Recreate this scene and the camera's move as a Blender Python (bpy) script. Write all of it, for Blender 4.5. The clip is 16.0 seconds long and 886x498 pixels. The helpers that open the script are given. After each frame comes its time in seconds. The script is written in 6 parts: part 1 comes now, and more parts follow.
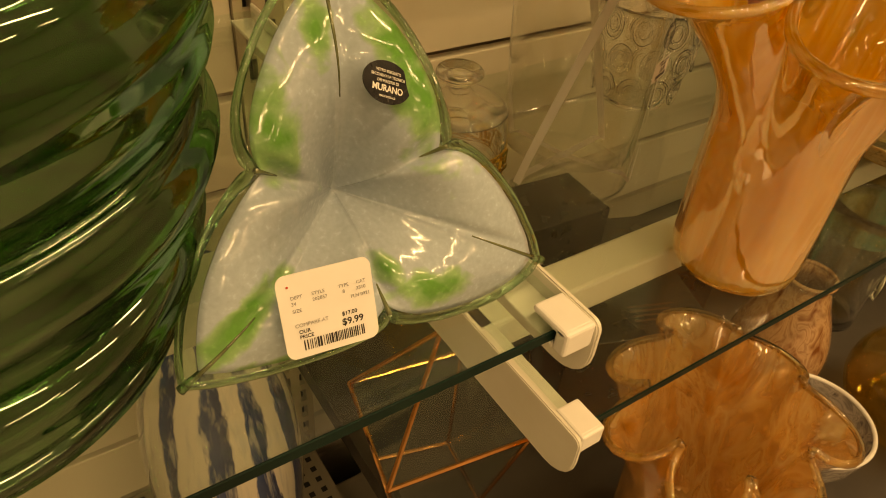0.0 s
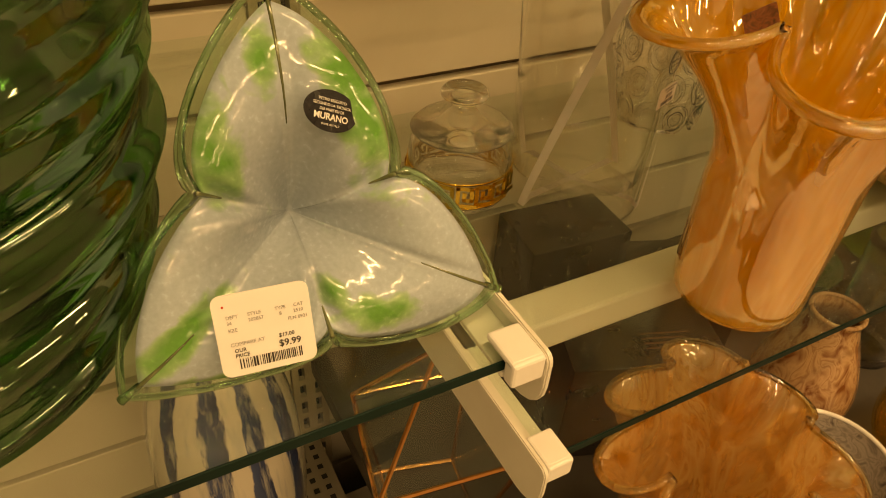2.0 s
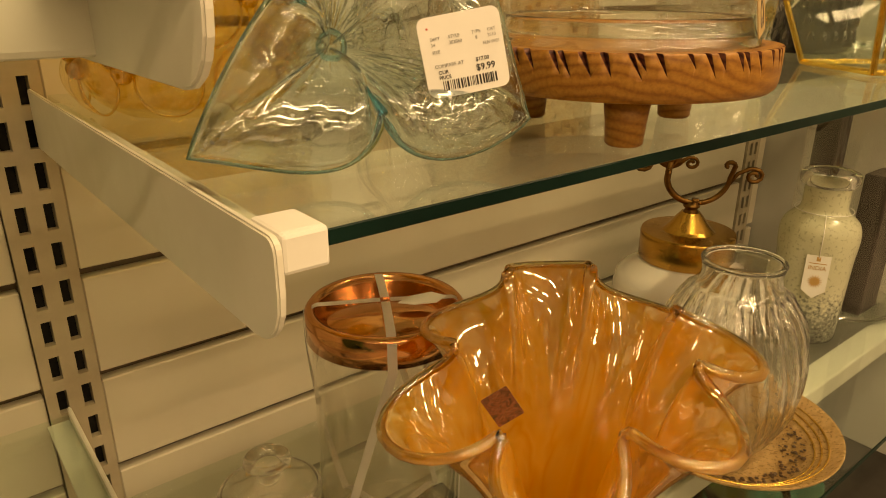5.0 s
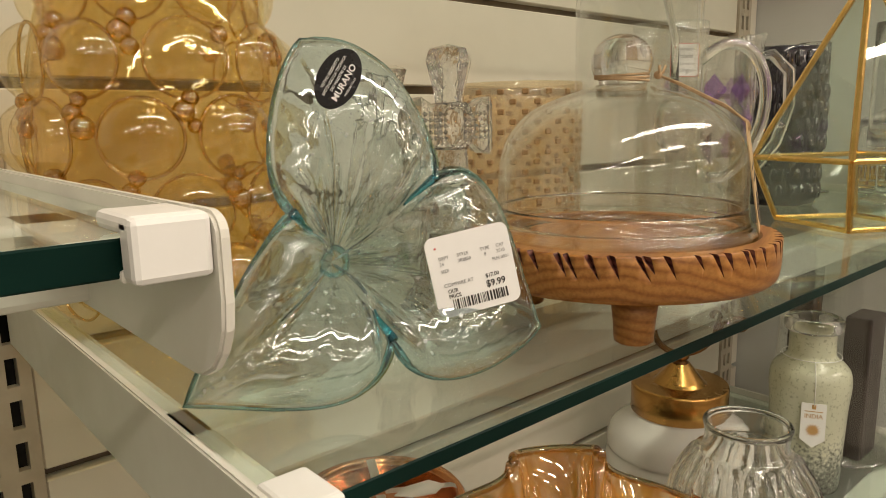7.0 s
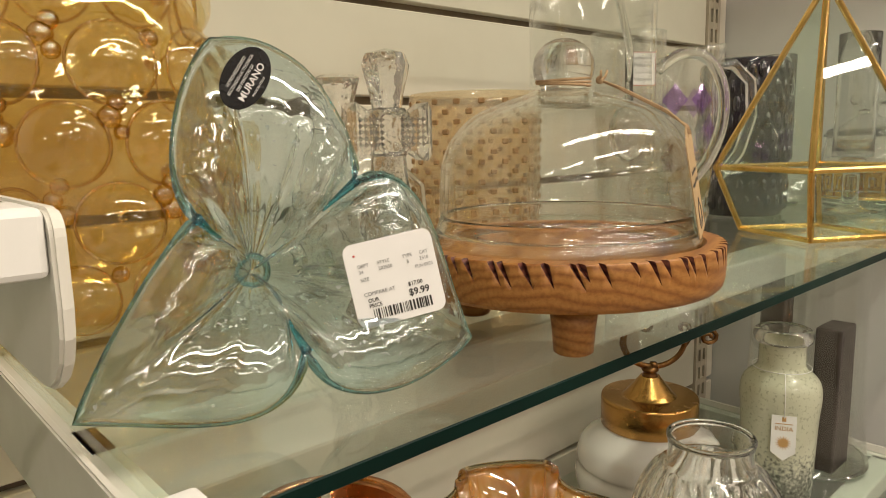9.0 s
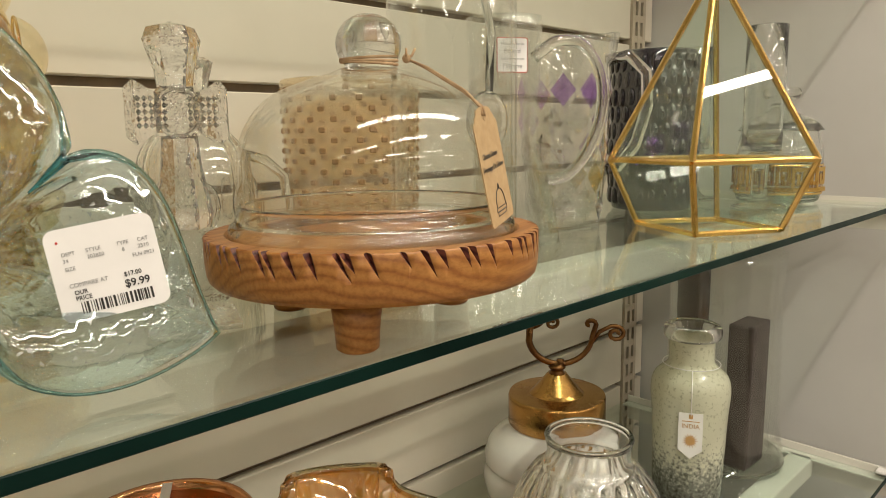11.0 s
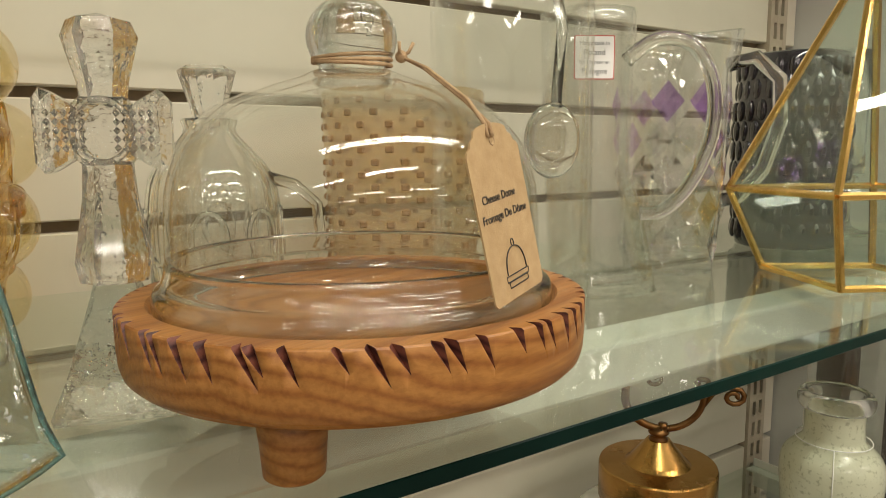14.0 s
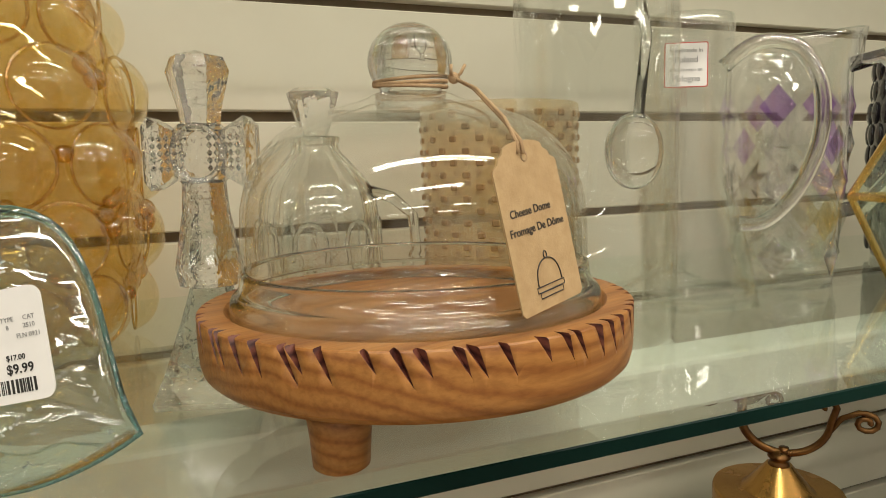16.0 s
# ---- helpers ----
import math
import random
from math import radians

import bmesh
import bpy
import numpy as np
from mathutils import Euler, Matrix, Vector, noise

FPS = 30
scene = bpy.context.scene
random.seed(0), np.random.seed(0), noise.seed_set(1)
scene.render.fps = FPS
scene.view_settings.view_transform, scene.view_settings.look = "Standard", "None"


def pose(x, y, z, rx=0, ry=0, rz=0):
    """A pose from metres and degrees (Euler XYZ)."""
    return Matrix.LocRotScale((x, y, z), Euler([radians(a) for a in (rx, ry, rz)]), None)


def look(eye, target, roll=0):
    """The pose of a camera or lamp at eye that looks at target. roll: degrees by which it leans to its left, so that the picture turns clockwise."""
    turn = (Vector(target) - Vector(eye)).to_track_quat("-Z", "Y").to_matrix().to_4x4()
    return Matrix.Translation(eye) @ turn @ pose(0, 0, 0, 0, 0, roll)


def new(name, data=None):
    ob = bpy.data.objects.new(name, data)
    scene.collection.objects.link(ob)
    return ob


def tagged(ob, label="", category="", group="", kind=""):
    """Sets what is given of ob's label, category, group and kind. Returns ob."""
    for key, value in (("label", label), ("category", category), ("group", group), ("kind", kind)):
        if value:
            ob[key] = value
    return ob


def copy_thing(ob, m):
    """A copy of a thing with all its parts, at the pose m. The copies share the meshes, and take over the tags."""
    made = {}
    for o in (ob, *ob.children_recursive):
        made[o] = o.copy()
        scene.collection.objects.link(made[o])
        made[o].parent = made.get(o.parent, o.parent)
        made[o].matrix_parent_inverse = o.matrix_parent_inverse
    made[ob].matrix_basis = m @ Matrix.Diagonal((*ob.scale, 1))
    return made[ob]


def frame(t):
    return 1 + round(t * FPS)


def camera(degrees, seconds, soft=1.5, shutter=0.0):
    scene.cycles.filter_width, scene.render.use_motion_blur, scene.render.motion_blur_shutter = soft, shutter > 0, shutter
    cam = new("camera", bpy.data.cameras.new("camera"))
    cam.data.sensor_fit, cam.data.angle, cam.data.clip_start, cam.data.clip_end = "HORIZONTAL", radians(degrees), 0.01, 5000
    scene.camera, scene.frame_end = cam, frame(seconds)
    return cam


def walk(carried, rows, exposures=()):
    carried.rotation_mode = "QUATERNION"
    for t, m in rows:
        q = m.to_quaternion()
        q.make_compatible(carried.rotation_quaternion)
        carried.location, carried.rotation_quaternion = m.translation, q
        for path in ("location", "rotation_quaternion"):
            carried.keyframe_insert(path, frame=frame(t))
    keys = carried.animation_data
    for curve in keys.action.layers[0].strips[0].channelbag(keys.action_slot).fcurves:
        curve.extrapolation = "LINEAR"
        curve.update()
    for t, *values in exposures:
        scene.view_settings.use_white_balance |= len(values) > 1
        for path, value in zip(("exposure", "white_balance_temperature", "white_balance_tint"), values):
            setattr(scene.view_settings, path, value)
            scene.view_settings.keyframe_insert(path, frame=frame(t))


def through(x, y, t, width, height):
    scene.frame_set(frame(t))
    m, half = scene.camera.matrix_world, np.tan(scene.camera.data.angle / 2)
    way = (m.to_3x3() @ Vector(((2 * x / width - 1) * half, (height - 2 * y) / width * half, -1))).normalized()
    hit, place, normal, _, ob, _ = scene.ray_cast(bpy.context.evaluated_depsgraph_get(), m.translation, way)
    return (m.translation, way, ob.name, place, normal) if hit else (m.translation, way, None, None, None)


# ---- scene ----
cam = camera(65.2, 16.0, soft=0.9)
PATH = [
    (0, (-0.224, -0.581, 1.602), (0.693, 0.676, 0.345), 5.2),
    (0.5, (-0.215, -0.587, 1.606), (0.64, 0.707, 0.343), 4.7),
    (1, (-0.206, -0.589, 1.607), (0.61, 0.732, 0.347), 4.4),
    (1.5, (-0.197, -0.593, 1.609), (0.596, 0.749, 0.355), 4.2),
    (2, (-0.184, -0.601, 1.612), (0.606, 0.75, 0.367), 4.1),
    (2.5, (-0.175, -0.61, 1.614), (0.623, 0.741, 0.374), 4.3),
    (3, (-0.161, -0.624, 1.625), (0.662, 0.721, 0.395), 4.9),
    (3.5, (-0.14, -0.639, 1.641), (0.728, 0.719, 0.456), 4.5),
    (4, (-0.12, -0.6425, 1.659), (0.843, 0.737, 0.577), 3.7),
    (4.5, (-0.106, -0.636, 1.688), (0.965, 0.789, 0.779), 1.6),
    (5, (-0.098, -0.619, 1.732), (1.069, 0.839, 1.016), 0.2),
    (7.3, (-0.094, -0.587, 1.765), (1.208, 0.893, 1.426), -1.3),
    (7.5, (-0.094, -0.586, 1.764), (1.212, 0.892, 1.437), -1.4),
    (8, (-0.092, -0.583, 1.761), (1.222, 0.892, 1.448), -1.5),
    (8.5, (-0.086, -0.585, 1.759), (1.231, 0.886, 1.445), -1.3),
    (9, (-0.067, -0.598, 1.759), (1.262, 0.864, 1.444), -1.3),
    (9.5, (-0.044, -0.616, 1.757), (1.301, 0.831, 1.445), -1.3),
    (10, (-0.02, -0.637, 1.75), (1.34, 0.795, 1.435), -1.3),
    (10.2, (-0.013, -0.646, 1.748), (1.35, 0.783, 1.43), -1.2),
    (12.3, (0.079, -0.623, 1.752), (1.468, 0.78, 1.432), -0.8),
    (12.5, (0.089, -0.615, 1.751), (1.473, 0.794, 1.435), -0.9),
    (13, (0.104, -0.598, 1.749), (1.451, 0.849, 1.446), -0.9),
    (13.5, (0.116, -0.593, 1.752), (1.362, 0.944, 1.461), -0.7),
    (14, (0.128, -0.595, 1.754), (1.23, 1.051, 1.476), -0.5),
    (14.5, (0.137, -0.603, 1.756), (1.113, 1.122, 1.487), -0.6),
    (15, (0.144, -0.61, 1.757), (1.025, 1.166, 1.5), -0.9),
    (15.5, (0.146, -0.617, 1.755), (0.953, 1.196, 1.505), -1.3),
    (16, (0.151, -0.622, 1.756), (0.908, 1.213, 1.51), -1.5),
]
EXPOSURES = [(0, -0.35, 15500, 18), (4.3, -0.15, 18000, 21), (5.0, -0.20, 10800, 15), (7.0, -0.15, 5680, 13), (11, 0.07, 5540, 12), (16, -0.04, 5400, 9.3)]
walk(cam, [(t, look(eye, target, roll)) for t, eye, target, roll in PATH], EXPOSURES)

# ---- camera extras and light ----
scene.cycles.max_bounces = 24
scene.cycles.transmission_bounces = 20
scene.cycles.transparent_max_bounces = 40
scene.cycles.glossy_bounces = 8

world = bpy.data.worlds.new("shop_air")
scene.world = world
world.use_nodes = True
world.node_tree.nodes["Background"].inputs[0].default_value = (0.9, 0.85, 0.75, 1)
world.node_tree.nodes["Background"].inputs[1].default_value = 0.05

U, L, F, UL, DECK, TOP = 1.652, 1.272, 1.380, 1.742, 0.95, 2.03   # heights of the shelves


def area(name, x, y, z, sx, sy, watts, color=(1.0, 0.82, 0.58)):
    lamp = bpy.data.lights.new(name, "AREA")
    lamp.shape, lamp.size, lamp.size_y, lamp.energy, lamp.color = "RECTANGLE", sx, sy, watts, color
    ob = new(name, lamp)
    ob.matrix_world = pose(x, y, z)
    return ob


LIGHTS = [(0.6, -1.0, 2.4, 0.045), (-1.6, -2.2, 1.2, 0.07), (0.1, -2.2, 1.2, 0.07), (1.8, -2.2, 1.2, 0.07), (-3.6, -2.2, 1.2, 0.07), (3.8, -2.2, 1.2, 0.07),
          (-1.0, -4.0, 1.2, 0.2), (1.2, -4.0, 1.2, 0.2), (-3.0, -5.6, 1.2, 0.3), (0.2, -5.6, 1.2, 0.3), (3.2, -5.6, 1.2, 0.3)]
for lx, ly, lsx, lsy in LIGHTS:
    area("ceiling_lamp", lx, ly, 2.955, lsx, lsy, 20 * lsx * (0.60 + lsy))


# ---- materials ----
def mat(name):
    m = bpy.data.materials.new(name)
    m.use_nodes = True
    nt = m.node_tree
    nt.nodes.clear()
    out = nt.nodes.new("ShaderNodeOutputMaterial")
    return m, nt, out


def node(nt, kind, **values):
    n = nt.nodes.new("ShaderNode" + kind)
    for key, value in values.items():
        n.inputs[key.replace("_", " ")].default_value = value
    return n


def grain(nt, scale, detail=4.0, stretch=(1, 1, 1), rough=0.6):
    co = nt.nodes.new("ShaderNodeTexCoord")
    mp = nt.nodes.new("ShaderNodeMapping")
    mp.inputs["Scale"].default_value = stretch
    nz = node(nt, "TexNoise", Scale=scale, Detail=detail, Roughness=rough)
    nt.links.new(co.outputs["Object"], mp.inputs["Vector"])
    nt.links.new(mp.outputs["Vector"], nz.inputs["Vector"])
    return nz


def ramp(nt, src, stops):
    r = nt.nodes.new("ShaderNodeValToRGB")
    while len(r.color_ramp.elements) < len(stops):
        r.color_ramp.elements.new(0.5)
    for e, (p, c) in zip(r.color_ramp.elements, stops):
        e.position, e.color = p, (*c, 1)
    nt.links.new(src, r.inputs["Fac"])
    return r


def bump(nt, src, strength, distance, target):
    b = node(nt, "Bump", Strength=strength, Distance=distance)
    nt.links.new(src, b.inputs["Height"])
    nt.links.new(b.outputs["Normal"], target)
    return b


def paint(name, dark, light, scale=20.0, rough=0.4, metal=0.0, bumps=0.1, stretch=(1, 1, 1), coat=0.0, dist=0.0005, spec=0.5):
    """An opaque surface that varies between two colours, with fine relief."""
    m, nt, out = mat(name)
    p = node(nt, "BsdfPrincipled", Roughness=rough, Metallic=metal, Coat_Weight=coat, Specular_IOR_Level=spec)
    nz = grain(nt, scale, 5.0, stretch)
    r = ramp(nt, nz.outputs["Fac"], [(0.3, dark), (0.7, light)])
    nt.links.new(r.outputs["Color"], p.inputs["Base Color"])
    fine = grain(nt, scale * 9, 3.0, stretch)
    bump(nt, fine.outputs["Fac"], bumps, dist, p.inputs["Normal"])
    rr = ramp(nt, grain(nt, scale * 2.3, 3.0).outputs["Fac"], [(0.3, (rough * 0.8,) * 3), (0.8, (min(1, rough * 1.3),) * 3)])
    nt.links.new(rr.outputs["Color"], p.inputs["Roughness"])
    nt.links.new(p.outputs[0], out.inputs[0])
    return m


def thin_glass(name, tint, gloss=(1, 1, 1), rough=0.01, wave=0.0, scale=30.0, blend=0.22, dirt=0.0, bend=False, gleam=0.08, specks=0.0):
    """Glass. Panes are seen through without bending; with bend the walls refract as real glass does."""
    m, nt, out = mat(name)
    b = None
    if wave:
        b = node(nt, "Bump", Strength=wave, Distance=0.002)
        nt.links.new(grain(nt, scale, 2.0).outputs["Fac"], b.inputs["Height"])
    if bend:
        last = node(nt, "BsdfGlass", Color=(*tint, 1), Roughness=0.004, IOR=1.45)
        shine = node(nt, "BsdfGlossy", Color=(*gloss, 1), Roughness=0.05)
        if b:
            nt.links.new(b.outputs["Normal"], last.inputs["Normal"])
            nt.links.new(b.outputs["Normal"], shine.inputs["Normal"])
        both = node(nt, "MixShader", Fac=gleam)
        nt.links.new(last.outputs[0], both.inputs[1])
        nt.links.new(shine.outputs[0], both.inputs[2])
        last = both
    else:
        t = node(nt, "BsdfTransparent", Color=(*tint, 1))
        g = node(nt, "BsdfGlossy", Color=(*gloss, 1), Roughness=rough)
        lw = node(nt, "LayerWeight", Blend=0.5)
        pw = nt.nodes.new("ShaderNodeMath")
        pw.operation, pw.inputs[1].default_value = "POWER", 3.6
        ma = nt.nodes.new("ShaderNodeMath")
        ma.operation, ma.inputs[1].default_value, ma.inputs[2].default_value = "MULTIPLY_ADD", 0.65, blend * 0.2
        last = nt.nodes.new("ShaderNodeMixShader")
        nt.links.new(lw.outputs["Facing"], pw.inputs[0])
        nt.links.new(pw.outputs[0], ma.inputs[0])
        nt.links.new(ma.outputs[0], last.inputs[0])
        nt.links.new(t.outputs[0], last.inputs[1])
        nt.links.new(g.outputs[0], last.inputs[2])
        if b:
            nt.links.new(b.outputs["Normal"], g.inputs["Normal"])
            nt.links.new(b.outputs["Normal"], lw.inputs["Normal"])
    if specks:
        white = node(nt, "BsdfDiffuse", Color=(0.9, 0.95, 0.95, 1))
        seed = ramp(nt, grain(nt, 430, 2.0).outputs["Fac"], [(0.63, (0, 0, 0)), (0.69, (specks,) * 3)])
        patch = ramp(nt, grain(nt, 30, 3.0).outputs["Fac"], [(0.40, (0.05,) * 3), (0.62, (1, 1, 1))])
        fac = nt.nodes.new("ShaderNodeMath")
        fac.operation = "MULTIPLY"
        nt.links.new(seed.outputs["Color"], fac.inputs[0])
        nt.links.new(patch.outputs["Color"], fac.inputs[1])
        mix3 = nt.nodes.new("ShaderNodeMixShader")
        nt.links.new(fac.outputs[0], mix3.inputs[0])
        nt.links.new(last.outputs[0], mix3.inputs[1])
        nt.links.new(white.outputs[0], mix3.inputs[2])
        last = mix3
    if dirt:
        d = node(nt, "BsdfDiffuse", Color=(*[min(1, c + 0.1) for c in tint], 1))
        k = ramp(nt, grain(nt, 14, 6).outputs["Fac"], [(0.35, (dirt * 0.5,) * 3), (0.8, (dirt * 1.6,) * 3)])
        mix2 = nt.nodes.new("ShaderNodeMixShader")
        nt.links.new(k.outputs["Color"], mix2.inputs[0])
        nt.links.new(last.outputs[0], mix2.inputs[1])
        nt.links.new(d.outputs[0], mix2.inputs[2])
        last = mix2
    nt.links.new(last.outputs[0], out.inputs[0])
    return m


def solid_glass(name, color, rough=0.0, ior=1.5, wave=0.0, scale=40.0):
    """Thick glass that bends what is behind it."""
    m, nt, out = mat(name)
    p = node(nt, "BsdfPrincipled", Base_Color=(*color, 1), Roughness=max(rough, 0.02), IOR=ior, Transmission_Weight=1.0)
    if wave:
        bump(nt, grain(nt, scale, 2.0).outputs["Fac"], wave, 0.002, p.inputs["Normal"])
    shine = node(nt, "BsdfGlossy", Color=(1, 1, 1, 1), Roughness=0.05)
    both = node(nt, "MixShader", Fac=0.06)
    nt.links.new(p.outputs[0], both.inputs[1])
    nt.links.new(shine.outputs[0], both.inputs[2])
    nt.links.new(both.outputs[0], out.inputs[0])
    return m


def opal_glass(name, dark, light, scale, stretch, clear=0.15, through=0.4, rough=0.05, warp=1.0, gloss=0.08):
    """Milky coloured glass with streaks: some light goes through it, and its skin shines."""
    m, nt, out = mat(name)
    nz = grain(nt, scale, 3.0, stretch, 0.5)
    nz.inputs["Distortion"].default_value = warp
    half = tuple(0.5 * a + 0.5 * b for a, b in zip(dark, light))
    r = ramp(nt, nz.outputs["Fac"], [(0.3, dark), (0.5, light), (0.57, half), (0.62, light), (0.75, half)])
    b = node(nt, "Bump", Strength=0.35, Distance=0.004)
    nt.links.new(grain(nt, scale * 1.5, 2.0, stretch).outputs["Fac"], b.inputs["Height"])
    d = nt.nodes.new("ShaderNodeBsdfDiffuse")
    nt.links.new(r.outputs["Color"], d.inputs["Color"])
    tl = nt.nodes.new("ShaderNodeBsdfTranslucent")
    nt.links.new(r.outputs["Color"], tl.inputs["Color"])
    m1 = node(nt, "MixShader", Fac=through)
    nt.links.new(d.outputs[0], m1.inputs[1])
    nt.links.new(tl.outputs[0], m1.inputs[2])
    tr = node(nt, "BsdfTransparent", Color=(*light, 1))
    m2 = node(nt, "MixShader", Fac=clear)
    nt.links.new(m1.outputs[0], m2.inputs[1])
    nt.links.new(tr.outputs[0], m2.inputs[2])
    g = node(nt, "BsdfGlossy", Color=(1, 0.96, 0.9, 1), Roughness=rough)
    nt.links.new(b.outputs["Normal"], g.inputs["Normal"])
    lw = node(nt, "LayerWeight", Blend=0.5)
    nt.links.new(b.outputs["Normal"], lw.inputs["Normal"])
    pw = nt.nodes.new("ShaderNodeMath")
    pw.operation, pw.inputs[1].default_value = "POWER", 3.0
    ma = nt.nodes.new("ShaderNodeMath")
    ma.operation, ma.inputs[1].default_value, ma.inputs[2].default_value = "MULTIPLY_ADD", 0.75, gloss
    nt.links.new(lw.outputs["Facing"], pw.inputs[0])
    nt.links.new(pw.outputs[0], ma.inputs[0])
    m3 = nt.nodes.new("ShaderNodeMixShader")
    nt.links.new(ma.outputs[0], m3.inputs[0])
    nt.links.new(m2.outputs[0], m3.inputs[1])
    nt.links.new(g.outputs[0], m3.inputs[2])
    nt.links.new(m3.outputs[0], out.inputs[0])
    return m


def wood(name, dark, mid, light, scale=18.0, stretch=(1, 6, 6), rough=0.42):
    m, nt, out = mat(name)
    co = nt.nodes.new("ShaderNodeTexCoord")
    mp = nt.nodes.new("ShaderNodeMapping")
    mp.inputs["Scale"].default_value = stretch
    nt.links.new(co.outputs["Object"], mp.inputs["Vector"])
    mp.inputs["Location"].default_value = (0.3, 0.021, 0.075)
    nz = node(nt, "TexWave", Scale=scale, Distortion=7.0, Detail=3.0, Detail_Scale=0.55)
    nz.wave_type, nz.rings_direction = "RINGS", "X"
    nt.links.new(mp.outputs["Vector"], nz.inputs["Vector"])
    fine = node(nt, "TexNoise", Scale=scale * 9, Detail=3.0)
    nt.links.new(mp.outputs["Vector"], fine.inputs["Vector"])
    r = ramp(nt, nz.outputs["Fac"], [(0.0, dark), (0.22, mid), (0.9, light)])
    mx = nt.nodes.new("ShaderNodeMixRGB")
    mx.blend_type = "MULTIPLY"
    mx.inputs[0].default_value = 0.42
    fr = ramp(nt, fine.outputs["Fac"], [(0.35, (0.5, 0.42, 0.36)), (0.6, (1, 1, 1))])
    nt.links.new(r.outputs["Color"], mx.inputs[1])
    nt.links.new(fr.outputs["Color"], mx.inputs[2])
    p = node(nt, "BsdfPrincipled", Roughness=rough, Specular_IOR_Level=0.4)
    nt.links.new(mx.outputs[0], p.inputs["Base Color"])
    bump(nt, fine.outputs["Fac"], 0.25, 0.0006, p.inputs["Normal"])
    nt.links.new(p.outputs[0], out.inputs[0])
    return m


M_BOARD = paint("cream_laminate", (0.66, 0.60, 0.49), (0.73, 0.67, 0.56), 5.0, 0.45, bumps=0.08)
M_GROOVE = paint("groove_board", (0.20, 0.15, 0.10), (0.30, 0.23, 0.15), 30.0, 0.7)
M_STEEL = paint("standard_enamel", (0.42, 0.35, 0.26), (0.52, 0.45, 0.34), 25.0, 0.45, bumps=0.1)
M_SLOT = paint("slot_black", (0.008, 0.007, 0.006), (0.02, 0.017, 0.014), 20.0, 0.8)
M_WHITE = paint("white_enamel", (0.70, 0.68, 0.60), (0.78, 0.76, 0.69), 14.0, 0.35, bumps=0.12)
M_CLIP = paint("white_plastic", (0.80, 0.79, 0.75), (0.86, 0.85, 0.82), 30.0, 0.4, bumps=0.05)
M_PANE = thin_glass("shelf_glass", (0.93, 0.97, 0.94), (1, 1, 1), 0.004, blend=0.17, dirt=0.006)
M_EDGE = paint("glass_edge_green", (0.002, 0.010, 0.008), (0.006, 0.026, 0.020), 8.0, 0.35, bumps=0.02, spec=0.08)
M_PANEL = paint("end_panel_white", (0.62, 0.61, 0.58), (0.68, 0.67, 0.64), 4.0, 0.5, bumps=0.1)
M_FLOOR = paint("floor_tile", (0.40, 0.36, 0.30), (0.50, 0.46, 0.39), 3.0, 0.3)
M_ROOM = paint("shop_wall", (0.55, 0.52, 0.46), (0.62, 0.59, 0.53), 2.0, 0.7)
M_CEIL = paint("ceiling_tile", (0.72, 0.71, 0.68), (0.78, 0.77, 0.74), 9.0, 0.9)
M_DECK = paint("deck_dark", (0.030, 0.025, 0.022), (0.055, 0.048, 0.04), 6.0, 0.5)
M_DECKW = paint("deck_cream", (0.24, 0.21, 0.17), (0.30, 0.27, 0.22), 6.0, 0.5)
M_PAPER = paint("white_paper", (0.82, 0.81, 0.79), (0.87, 0.86, 0.84), 40.0, 0.6, bumps=0.03)
M_INK = paint("black_ink", (0.02, 0.02, 0.02), (0.035, 0.033, 0.03), 60.0, 0.5)
M_GREY = paint("grey_ink", (0.24, 0.24, 0.24), (0.30, 0.30, 0.30), 60.0, 0.6)
M_RED = paint("red_ink", (0.5, 0.04, 0.03), (0.6, 0.07, 0.05), 60.0, 0.6)
M_GOLDINK = paint("gold_ink", (0.45, 0.26, 0.09), (0.58, 0.36, 0.14), 60.0, 0.5)
M_BLACK = paint("black_sticker", (0.008, 0.008, 0.01), (0.02, 0.02, 0.022), 60.0, 0.25)
M_KRAFT = paint("kraft_card", (0.40, 0.270, 0.125), (0.50, 0.355, 0.180), 120.0, 0.75, bumps=0.2)
M_TWINE = paint("jute_twine", (0.34, 0.22, 0.11), (0.52, 0.37, 0.20), 220.0, 0.85, bumps=0.5, dist=0.001)
M_WOOD = wood("acacia_wood", (0.265, 0.104, 0.020), (0.325, 0.138, 0.029), (0.390, 0.180, 0.041), 58.0, (0.10, 1, 1))
# Dark red-brown of the carved notches, with their recess shade put into the colour.
M_GOUGE = wood("shaded_notch_wood", (0.05, 0.014, 0.012), (0.095, 0.028, 0.020), (0.17, 0.055, 0.034), 90.0, (1, 1, 1), 0.5)
M_BRASS = paint("aged_brass", (0.42, 0.22, 0.055), (0.58, 0.34, 0.10), 18.0, 0.24, 1.0, 0.015)
M_BRONZE = paint("dark_bronze", (0.10, 0.045, 0.015), (0.22, 0.11, 0.04), 30.0, 0.34, 1.0, 0.1)
M_GOLD = paint("polished_gold_wire", (0.75, 0.48, 0.12), (0.90, 0.62, 0.20), 25.0, 0.22, 1.0, 0.06)
M_COPPER = paint("copper_foil", (0.62, 0.27, 0.12), (0.80, 0.40, 0.20), 22.0, 0.14, 1.0, 0.05)
M_CLEAR = thin_glass("clear_glass", (0.988, 0.992, 0.985), (1, 1, 1), 0.01, wave=0.12, scale=22.0, blend=0.22, bend=True)
